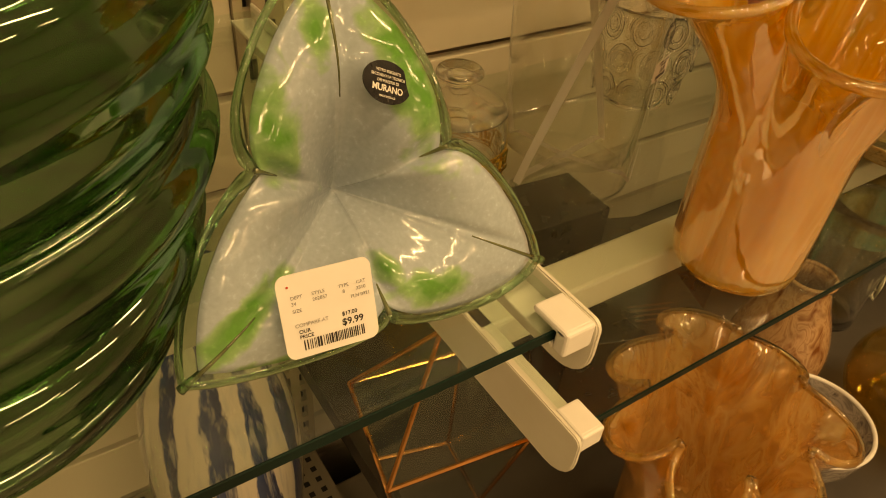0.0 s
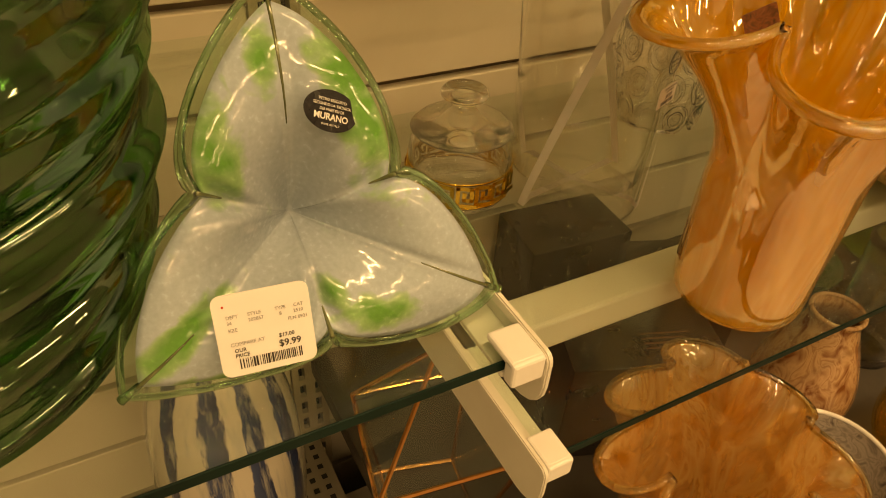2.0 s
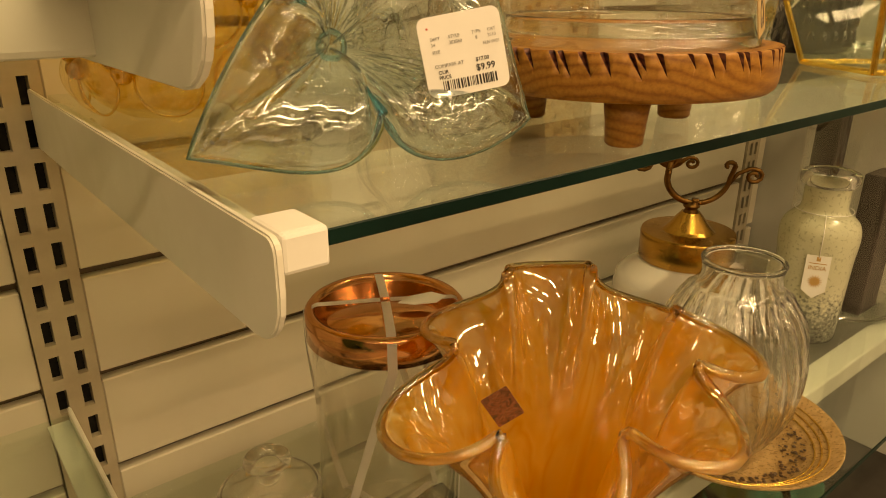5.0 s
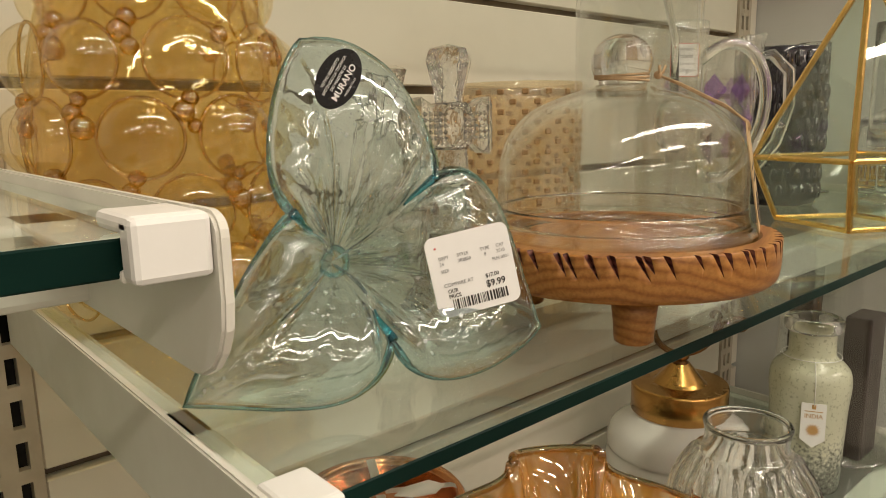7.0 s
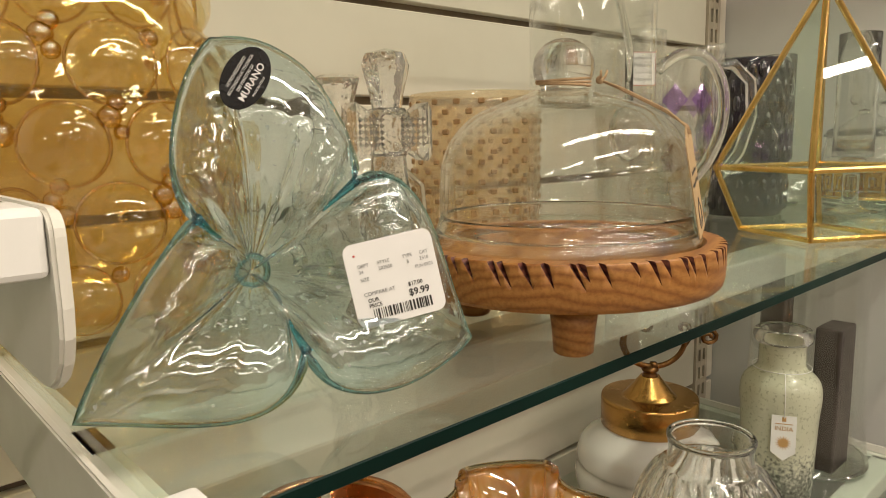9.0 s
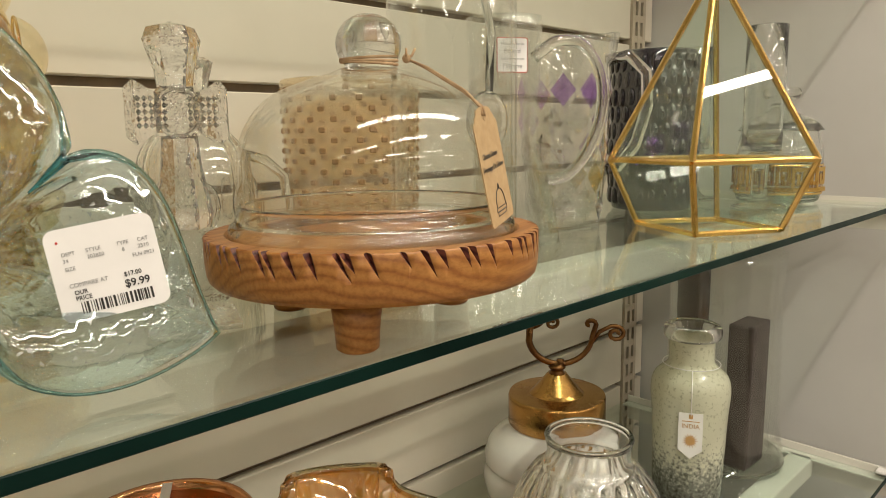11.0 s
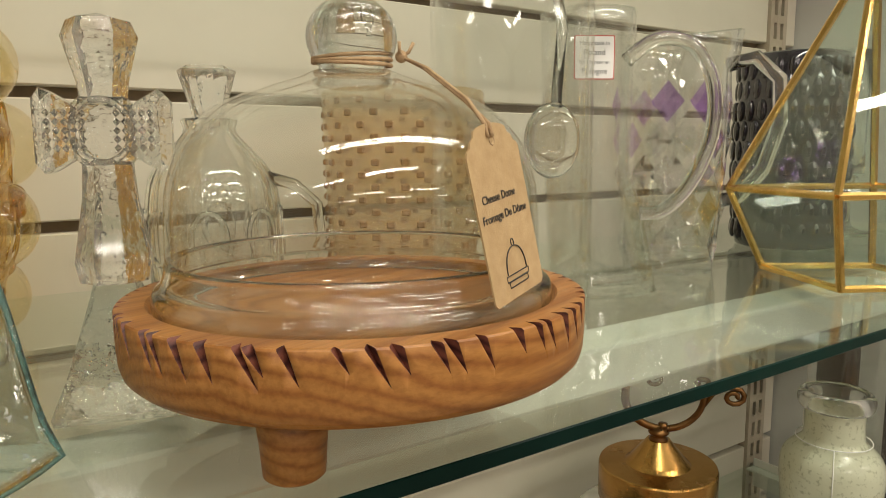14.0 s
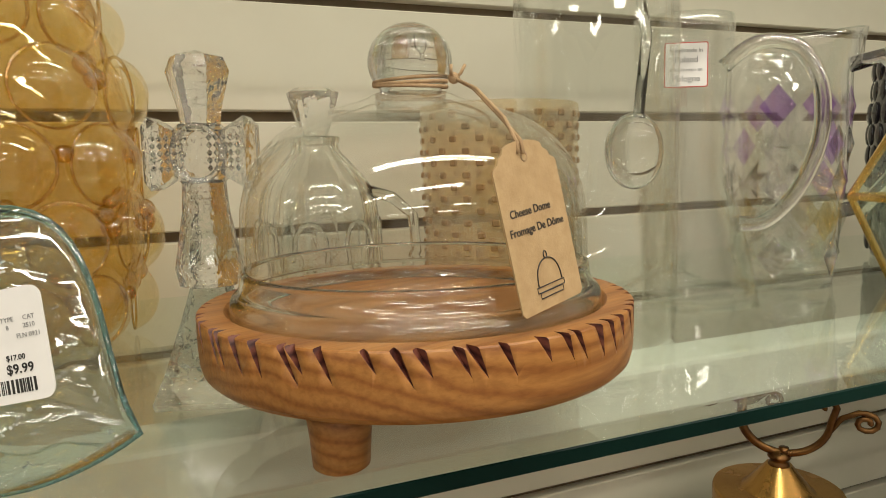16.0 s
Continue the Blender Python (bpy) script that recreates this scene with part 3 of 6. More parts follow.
for lx, ly, lsx, lsy in LIGHTS:
    t = thing("ceiling_light", pose(lx, ly, 3.0), "white strip light fixture on the shop ceiling", "light", "ceiling lights")
    part("housing", box(-lsx / 2 - 0.02, lsx / 2 + 0.02, -lsy / 2 - 0.02, lsy / 2 + 0.02, -0.04, -0.002, 0.006), M_CLIP, t, smooth=False)

# slatted back wall, one board for every 0.1 m
back = setting("slat_wall", box(-1.6, END - 0.002, 0.012, 0.05, 0.3, 2.6), M_GROOVE, "cream slatted display wall with dark grooves", "wall")
for x0, x1 in ((-1.6, -0.047), (0.0, 1.085), (1.128, END - 0.004)):
    bm = box(x0, x1, -0.004, 0.010, 0.0045, 0.0955, 0.0012, 1)
    first = None
    for k in range(-10, 10):
        z = 1.5 + 0.1 * k
        if first is None:
            first = part("board", bm, M_BOARD, back, smooth=False)
            me = first.data
        else:
            first = new("board", me)
            first.parent = back
        first.matrix_basis = pose(0, 0, z)


def standard(x0, x1):
    """Steel upright with two rows of slots."""
    t = thing("slotted_standard", pose(x0, 0, 0), "beige steel upright with two rows of black slots", "upright", "slotted uprights")
    w = x1 - x0
    b = bmesh.new()
    z0, z1 = 0.4, 2.58
    cols = [(0, 0.0085), (0.0165, w - 0.0165), (w - 0.0085, w)]
    for a, c in cols:
        box(a, c, -0.008, 0.011, z0, z1, bm=b)
    n = int((z1 - z0) / 0.03333)
    for i in range(n + 1):
        z = z0 + i * 0.03333
        for a, c in ((0.0085, 0.0165), (w - 0.0165, w - 0.0085)):
            box(a, c, -0.0078, 0.0, z, z + 0.011, bm=b)
    part("channel", b, M_STEEL, t, smooth=False)
    part("slot_backing", box(0.004, w - 0.004, 0.006, 0.010, z0, z1), M_SLOT, t, smooth=False)
    return t


standard(-0.046, -0.001)
standard(1.086, 1.127)


def bracket(x, side, z, front):
    """White steel shelf arm: an upright plate, a ledge under the glass and a clip at the front. side: +1 where the glass lies to larger x."""
    t = thing("shelf_bracket", pose(x, 0, z), "white enamelled steel shelf bracket with a plastic front clip", "bracket", "shelf brackets")
    front -= 0.005
    pts = [(-0.012, -0.040), (-0.012, 0.005)]
    for k in range(6):
        a = radians(90 + 18 * k)
        pts.append((front - 0.006 + 0.006 + 0.006 * math.cos(a) - 0.0, -0.001 + 0.006 * math.sin(a)))
    for k in range(6):
        a = radians(180 + 18 * k)
        pts.append((front + 0.016 + 0.022 * math.cos(a), -0.016 + 0.022 * math.sin(a)))
    b = plate(pts, 0.0032)
    bmesh.ops.transform(b, matrix=Matrix(((0, 0, 1, 0), (1, 0, 0, 0), (0, 1, 0, 0), (0, 0, 0, 1))), verts=b.verts)
    es = [e for e in b.edges if abs(e.verts[0].co.x - e.verts[1].co.x) < 1e-6]
    bmesh.ops.bevel(b, geom=es, offset=0.0008, segments=2, affect="EDGES")
    arm = part("arm", b, M_WHITE, t, smooth=False)
    lo, hi = (0.0032, 0.021) if side > 0 else (-0.0178, 0.0)
    part("ledge", box(lo, hi, front + 0.004, -0.012, -0.0100, -0.0070, 0.0008), M_WHITE, t, smooth=False)
    lo2, hi2 = (0.0034, 0.021) if side > 0 else (-0.0178, -0.0002)
    clip = box(lo2, hi2, front - 0.003, front + 0.020, 0.0008, 0.0052, 0.0016)
    box(lo2, hi2, front - 0.0045, front + 0.0035, -0.0095, 0.0050, 0.0016, bm=clip)
    part("clip", clip, M_CLIP, t, "white plastic front clip", smooth=False)
    return t


def shelf(x0, x1, z, front, beam=True, thick=0.0065):
    """A glass shelf with a dark green ground edge, and a white bar under it."""
    t = thing("glass_shelf", pose(0, 0, z), "clear glass shelf with a dark green front edge", "shelf", "glass shelves")
    pane = part("pane", box(x0, x1, front + 0.0015, -0.016, -thick, 0.0), M_PANE, t, smooth=False)
    part("front_edge", box(x0, x1, front, front + 0.0012, -thick, -0.0001, 0.0005, 1), M_EDGE, t, "dark green polished glass edge", smooth=False)
    if beam:
        s = thing("support_bar", pose(0, 0, z), "white square steel bar under the glass shelf", "bar", "support bars")
        part("bar", box(x0 - 0.004, x1 + 0.004, -0.331, -0.297, -0.036, -0.0070, 0.003), M_WHITE, s, smooth=False)
    return t


for z, front in ((U, -0.416), (L, -0.428)):
    shelf(0.0, 1.085, z, front)
    bracket(-0.0125, 1, z, front)
    bracket(1.0975, -1, z, front)
for z, front in ((F, -0.432), (UL, -0.432)):
    shelf(-1.10, -0.033, z, front, True, 0.009 if z == UL else 0.0065)
    bracket(-0.0325, -1, z, front)
shelf(0.0, 1.085, TOP, -0.40, False)
bracket(1.0975, -1, TOP, -0.40)
setting("deck_right", box(-0.02, END - 0.002, -0.60, -0.006, DECK - 0.03, DECK), M_DECK, "dark bottom deck of the display bay", "deck")
left_deck = setting("deck_left", box(-1.6, -0.022, -0.60, -0.006, 0.77, 0.80), M_DECKW, "cream perforated steel deck of the display bay", "deck")
holes = bmesh.new()
for i in range(-16, 0):
    for j in range(1, 26):
        box(0.0165 * i - 0.0035 - 0.02, 0.0165 * i + 0.0035 - 0.02, -0.0165 * j - 0.0035, -0.0165 * j + 0.0035, 0.8002, 0.8006, bm=holes)
tagged(part("hole", holes, M_SLOT, left_deck, "rows of small punched holes", smooth=False), kind="stuff")
setting("plinth", box(-1.6, END - 0.002, -0.58, -0.10, 0.0, 0.768), M_DECKW, "cream closed base under the display deck", "plinth")


# ---- upper shelf ----
def cheese_dome():
    c = Vector((0.250, -0.352, U))
    board_t = thing("serving_board", Matrix.Translation(c) @ pose(0, 0, 0, 0, 0, 20), "round acacia wood pedestal board with carved rim on three feet", "cake stand")
    rng = random.Random(4)
    prof = [(0, 0.0245), (0.081, 0.0245), (0.0848, 0.0252), (0.0868, 0.0272), (0.0877, 0.0305), (0.0881, 0.036), (0.0882, 0.0430), (0.0882, 0.0486), (0.0877, 0.0492), (0.0866, 0.0493),
            (0.0780, 0.0492), (0.0771, 0.0482), (0.0766, 0.0445), (0.050, 0.0445), (0, 0.0445)]
    disc = part("disc", revolve(prof, 160), M_WOOD, None)
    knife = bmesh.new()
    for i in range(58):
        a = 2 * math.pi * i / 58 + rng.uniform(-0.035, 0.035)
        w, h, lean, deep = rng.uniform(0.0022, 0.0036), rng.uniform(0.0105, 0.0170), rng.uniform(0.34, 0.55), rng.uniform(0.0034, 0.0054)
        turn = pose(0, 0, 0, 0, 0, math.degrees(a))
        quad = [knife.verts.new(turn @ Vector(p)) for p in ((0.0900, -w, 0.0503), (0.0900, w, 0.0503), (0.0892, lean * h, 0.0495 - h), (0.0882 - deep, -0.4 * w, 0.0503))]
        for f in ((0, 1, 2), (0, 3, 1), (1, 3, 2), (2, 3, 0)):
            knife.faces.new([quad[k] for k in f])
    blade = part("blade", knife, M_GOUGE, None, smooth=False)
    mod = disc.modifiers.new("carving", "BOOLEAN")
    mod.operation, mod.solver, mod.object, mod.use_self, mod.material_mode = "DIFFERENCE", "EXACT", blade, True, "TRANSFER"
    bpy.context.view_layer.update()
    me = bpy.data.meshes.new_from_object(disc.evaluated_get(bpy.context.evaluated_depsgraph_get()))
    bpy.data.objects.remove(disc)
    bpy.data.objects.remove(blade)
    body = new("disc", me)
    body.parent = board_t
    for p in me.polygons:
        p.use_smooth = p.material_index == 0 and abs(p.normal.z) < 0.5
    for a, fr in ((203, 0.062), (330, 0.050), (95, 0.055)):
        x, y = fr * math.cos(radians(a)), fr * math.sin(radians(a))
        part("foot", revolve([(0, 0.0), (0.0085, 0.0), (0.0100, 0.0012), (0.0108, 0.012), (0.0124, 0.0250), (0, 0.0250)], 24), M_WOOD, board_t, at=pose(x, y, 0, 0, 0, a))
    d = thing("cheese_dome", Matrix.Translation(c + Vector((0, 0, 0.0448))), "clear blown glass cheese dome with a ball knob", "glass dome")
    out = smooth_profile([(0.0752, 0.0), (0.0762, 0.004), (0.0752, 0.0085), (0.0725, 0.0115), (0.0708, 0.019), (0.0704, 0.034), (0.0688, 0.048), (0.0630, 0.062),
                          (0.0515, 0.0735), (0.036, 0.0805), (0.022, 0.0850), (0.0155, 0.0875)], 5)
    ease = lambda z: min(1.0, max(0.0, (z - 0.040) / 0.045)) ** 2
    inn = [(max(0.0003, r - 0.0022), z - 0.0022 * ease(z)) for r, z in out]
    part("bell", revolve(out[20:] + [(0.0, 0.0885)] + [(0.0, 0.0862)] + inn[:19:-1], 96, None, True), M_DOME, d)
    part("lip", revolve(out[:21] + inn[20::-1], 96, None, True), M_LIPG, d, "thick rolled glass foot of the dome")
    knob = [(0.0, 0.0870), (0.0125, 0.0872), (0.0126, 0.0905)] + [(0.0172 * math.sin(a), 0.1000 - 0.0155 * math.cos(a)) for a in [radians(x) for x in range(48, 181, 11)]]
    ball = revolve(knob[:-1] + [(0, 0.1155)], 40)
    hollow = [(0.0, 0.0884)] + [(0.0150 * math.sin(a), 0.1000 - 0.0133 * math.cos(a)) for a in [radians(x) for x in range(30, 171, 10)]] + [(0.0, 0.1133)]
    revolve(hollow[::-1], 40, bm=ball)
    part("knob", ball, M_KNOB, d, "clear glass ball knob")
    # twine and tag
    tw = thing("twine", Matrix.Translation(c), "jute twine tied round the dome's neck", "string")
    for k in range(3):
        part("loop", tube([(0.0148 * math.cos(radians(a)), 0.0148 * math.sin(radians(a)), 0.1352 + 0.0013 * k + 0.0012 * math.sin(radians(a + 40 * k))) for a in range(0, 360, 15)], 0.0008, 6, True), M_TWINE, tw)
    kx, ky = 0.0125, -0.0155
    knot = bmesh.new()
    bmesh.ops.create_icosphere(knot, subdivisions=2, radius=0.0024, matrix=pose(kx, ky, 0.137))
    part("knot", knot, M_TWINE, tw)
    hole = Vector((0.2618, -0.4213, 1.7585)) - c
    for s in (-0.0009, 0.0009):
        part("strand", tube([(kx, ky, 0.137), (kx + 0.004, -0.026 + s, 0.132), (0.0130, -0.056 + s, 0.1185), hole + Vector((s, 0.001, 0.004)), hole + Vector((s, -0.0006, 0.0))], 0.0007, 6), M_TWINE, tw)
    for s in (-1, 1):
        part("strand", tube([(kx, ky, 0.137), (kx + 0.002 * s, ky - 0.002, 0.1385), (kx + 0.003 * s + 0.001, ky - 0.002, 0.142)], 0.0007, 6), M_TWINE, tw)
    g = thing("kraft_tag", facing((0.2672, -0.4222, 1.7352), (0.0314, 0.0140, 0.004), (-0.0125, 0.0045, 0.056)), "brown kraft paper tag printed with a dome and words", "tag")
    w, h = 0.0345, 0.0560
    out = [(w / 2 - 0.0015, -h / 2), (w / 2, -h / 2 + 0.0015), (w / 2, h / 2 - 0.0090), (w / 2 - 0.0008, h / 2 - 0.0075), (w / 2 - 0.0030, h / 2 - 0.0066),
           (w / 2 - 0.0038, h / 2 - 0.0048), (w / 2 - 0.0062, h / 2 - 0.0036), (w / 2 - 0.0070, h / 2 - 0.0016), (w / 2 - 0.0100, h / 2 - 0.0006), (0.0030, h / 2)]
    out = out + [(-x, y) for x, y in out[::-1]]
    p = part("card", plate(out, 0.0006), M_KRAFT, g, smooth=False)
    eye = revolve([(0.0012, 0.0007), (0.0019, 0.0007), (0.0019, -0.0001), (0.0012, -0.0001)], 16, None, True)
    part("eyelet", eye, M_TWINE, p, at=pose(0, h / 2 - 0.0052, 0))
    lettering(p, [("Cheese Dome", -0.0025, 0.0040, 0.0038, M_INK, "CENTER", 0.00004), ("Fromage De Dôme", -0.0005, -0.0020, 0.0038, M_INK, "CENTER", 0.00004)], 0.0008)
    ic = [(0.0066 * math.cos(radians(a)), -0.0200 + 0.0085 * math.sin(radians(a)) ** 0.8 if a not in (0, 180) else -0.0200, 0.0008) for a in range(0, 181, 12)]
    part("dome_print", tube(ic, 0.00022, 4), M_INK, p)
    part("dome_print", tube([(0.0009 * math.cos(radians(a)), -0.0104 + 0.0012 * math.sin(radians(a)), 0.0008) for a in range(0, 360, 30)], 0.0002, 4, True), M_INK, p)
    for y, hw in ((-0.0212, 0.0076), (-0.0232, 0.0064)):
        part("dome_print", tube([(-hw, y - 0.0009, 0.0008), (hw, y - 0.0009, 0.0008), (hw, y + 0.0009, 0.0008), (-hw, y + 0.0009, 0.0008)], 0.0002, 4, True), M_INK, p)


cheese_dome()


def trillium(name, m, middle, sides, depth, roll, layers, label, ridge=0.0):
    """A three-petalled glass dish: a deep middle, petals that roll outwards to drawn-out points, and pinched creases between them.
    Lies in the xy plane of m, hollow towards +z. sides: the curves of the rim, (end, bow, bow, end), from each tip to a crease and on to the next tip."""
    t = thing(name, m, label, "dish", "three-petal glass dishes")
    mid = Vector(middle)
    rim = []
    per = 34
    for k, curve in enumerate(sides):
        p0, p1, p2, p3 = (Vector(p) for p in curve)
        for i in range(per):
            u = i / per
            p = (1 - u) ** 3 * p0 + 3 * u * (1 - u) ** 2 * p1 + 3 * u * u * (1 - u) * p2 + u ** 3 * p3
            rim.append((p, u if k % 2 == 0 else 1 - u))

    def surf(k, q):
        """A place on the dish: k along the rim, q from the middle (0) to the rim (1)."""
        p, f = rim[k % len(rim)]
        w = mid + (p - mid) * q
        crease = math.exp(-((1 - f) / 0.15) ** 2) * min(1.0, q / 0.75) ** 1.6
        edge = -0.005 * (1 - f) ** 3 + 0.004 * crease - 0.010 * max(0.0, (-p.y - 0.045) / 0.025) * math.sin(math.pi * f)
        petal = -depth * (1 - q) ** 2.1 + roll * math.sin(math.pi * q ** 1.35) * (1 - 0.35 * math.exp(-(f / 0.10) ** 2) * q)
        valley = -depth * (1 - q) ** 1.15
        z = edge * q ** 2 + petal * (1 - crease) + valley * crease
        z += 0.0016 * q * (1 - q) * 4 * math.exp(-(f / 0.05) ** 2)
        z += ridge * q * (1 - 0.6 * q) * noise.noise((0.26 * k, 0.8 * q, 3.0)) + 0.0011 * noise.noise((w.x * 55, w.y * 55, depth * 90)) * min(1, 3 * q)
        return Vector((w.x, w.y, z))

    n, rings = len(rim), 22
    for nm, scale, lift, thick, material, lab in layers:
        b = bmesh.new()
        tops, lows = [], []
        for j in range(1, rings + 1):
            row = [surf(k, scale * j / rings) for k in range(n)]
            tops.append([b.verts.new(p + Vector((0, 0, lift))) for p in row])
            lows.append([b.verts.new(p + Vector((0, 0, lift - thick))) for p in row])
        heart = surf(0, 0.0)
        ct, cl = b.verts.new(heart + Vector((0, 0, lift))), b.verts.new(heart + Vector((0, 0, lift - thick)))
        for i in range(n):
            k = (i + 1) % n
            b.faces.new((ct, tops[0][i], tops[0][k]))
            b.faces.new((cl, lows[0][k], lows[0][i]))
            for j in range(rings - 1):
                b.faces.new((tops[j][i], tops[j + 1][i], tops[j + 1][k], tops[j][k]))
                b.faces.new((lows[j][k], lows[j + 1][k], lows[j + 1][i], lows[j][i]))
            b.faces.new((tops[-1][i], lows[-1][i], lows[-1][k], tops[-1][k]))
        part(nm, b, material, t, lab)
    return t, surf, n, per


def dish_trim(dish, surf, n, per, rim_mat, rim_label, rim_r, crease_mat, crease_label, crease_r, reach, tip_mat):
    """The thick rim, the creases between the petals and the pinched knobs at the tips."""
    line = [surf(k, 1.0) - Vector((0, 0, 0.0017)) for k in range(0, n, 2)]
    swell = lambda u: 1.0 + 0.8 * max(math.exp(-((abs((u * 6 - c + 3) % 6 - 3)) / 0.22) ** 2) for c in (1, 3, 5))
    part("rim", tube(line, rim_r, 8, True, taper=swell), rim_mat, dish, rim_label)
    for c in (1, 3, 5):
        run = [surf(c * per, 1.0 - reach * i / 11) + Vector((0, 0, 0.0002)) for i in range(12)]
        part("crease", tube(run, crease_r, 8, taper=lambda u: 1.0 - 0.8 * u), crease_mat, dish, crease_label)
    for c in (0, 2, 4) if tip_mat else ():
        tip, back = surf(c * per, 1.0), surf(c * per, 0.9)
        d = (tip - back).normalized()
        part("tip", tube([back, tip - d * 0.004, tip - d * 0.001, tip + d * 0.001], 0.0022, 10, taper=lambda u: 0.6 + 0.4 * u), tip_mat, dish)


# the aqua dish leans back on the upper shelf
T0, C0, T1, C1, T2, C2 = (-0.0063, 0.0881), (-0.0225, 0.0176), (-0.0670, -0.0455), (0.0108, -0.0356), (0.0890, -0.0425), (0.0413, 0.0285)
AQUA = ((T0, (-0.0200, 0.0760), (-0.0345, 0.0360), C0), (C0, (-0.0330, 0.0090), (-0.0540, -0.0180), T1),
        (T1, (-0.0400, -0.0500), (0.0020, -0.0720), C1), (C1, (0.0220, -0.0640), (0.0600, -0.0620), T2),
        (T2, (0.0760, -0.0200), (0.0820, 0.0420), C2), (C2, (0.0470, 0.0560), (0.0270, 0.0930), T0))
DA = facing((0.0547, -0.3639, 1.7150), (0.9803, -0.1977, 0.0), (0.0502, 0.2486, 0.9673))
dish, aqua_at, rim_n, rim_per = trillium("trillium_dish", DA, (0.006, 0.0), AQUA, 0.040, 0.012, [("bowl", 1.0, 0.0, 0.0034, M_BLUEG, "bubbled aqua glass")],
                                         "aqua blown glass dish with three pointed petals, leaning upright", 0.0022)
dish_trim(dish, aqua_at, rim_n, rim_per, M_BLUER, "thick blue glass rim", 0.0012, M_BLUED, "deep blue glass crease", 0.0021, 0.36, None)
part("pontil", revolve([(0.0060, -0.0012), (0.0078, 0.0000), (0.0086, 0.0014), (0.0078, 0.0026), (0.0062, 0.0014)], 24, None, True), M_BLUER, dish, "ground ring at the dish's centre",
     at=Matrix.Translation(aqua_at(0, 0.0)))
price_tag(facing((0.1024, -0.3825, 1.7040), (0.0315, -0.0150, 0.0060), (-0.006, 0.0085, 0.035)), "202850", 3)
oval_sticker(facing((0.0538, -0.3612, 1.7820), (0.010, -0.003, 0.016), (-0.018, 0.004, 0.010)))

M_VEIN = paint("dark_green_seam", (0.05, 0.07, 0.03), (0.16, 0.18, 0.09), 90.0, 0.15, coat=1.0)
# the green dish leans back on the next bay's shelf
T0, C0, T1, C1, T2, C2 = (0.0092, 0.0885), (-0.0313, 0.0150), (-0.0735, -0.0600), (0.0097, -0.0543), (0.0918, -0.0550), (0.0474, 0.0085)
GREEN = ((T0, (-0.0080, 0.0800), (-0.0440, 0.0340), C0), (C0, (-0.0480, 0.0040), (-0.0720, -0.0260), T1),
         (T1, (-0.0480, -0.0680), (-0.0060, -0.0760), C1), (C1, (0.0220, -0.0700), (0.0660, -0.0790), T2),
         (T2, (0.0870, -0.0300), (0.0690, 0.0080), C2), (C2, (0.0580, 0.0360), (0.0320, 0.0800), T0))
DG = facing((-0.1275, -0.3773, 1.4475), (0.9978, -0.0669, 0.0), (0.0295, 0.4398, 0.8976))
dish2, green_at, rim_n, rim_per = trillium("trillium_dish", DG, (0.007, -0.004), GREEN, 0.032, 0.009,
                                           [("clear_shell", 1.0, 0.0, 0.0036, thin_glass("greenish_clear", (0.86, 0.95, 0.88), (1, 1, 1), 0.008, wave=0.15, scale=60.0, blend=0.3), "clear greenish outer glass"),
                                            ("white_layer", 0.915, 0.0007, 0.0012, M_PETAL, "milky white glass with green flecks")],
                                           "milky white and green glass dish with three pointed petals, leaning upright", 0.0012)
dish_trim(dish2, green_at, rim_n, rim_per, M_GREENR, "thick clear green glass rim", 0.0016, M_VEIN, "dark green pinched crease", 0.0012, 0.30, M_GREENR)
for k, q0, q1 in ((0, 0.42, 0.93), (2 * rim_per, 0.62, 0.92), (4 * rim_per, 0.55, 0.93)):
    run = [green_at(k, q0 + (q1 - q0) * i / 11) + Vector((0, 0, 0.0006)) for i in range(12)]
    part("vein", tube(run, 0.0010, 6, taper=lambda u: 0.30 + 0.70 * u), M_VEIN, dish2, "dark green glass seam")
price_tag(facing((-0.1465, -0.4050, 1.4165), (0.0338, -0.0040, 0.0000), (-0.004, 0.0120, 0.0300)), "202857", 5)
oval_sticker(facing((-0.1035, -0.3705, 1.4850), (0.018, 0.0015, -0.009), (0.008, 0.012, 0.018)))


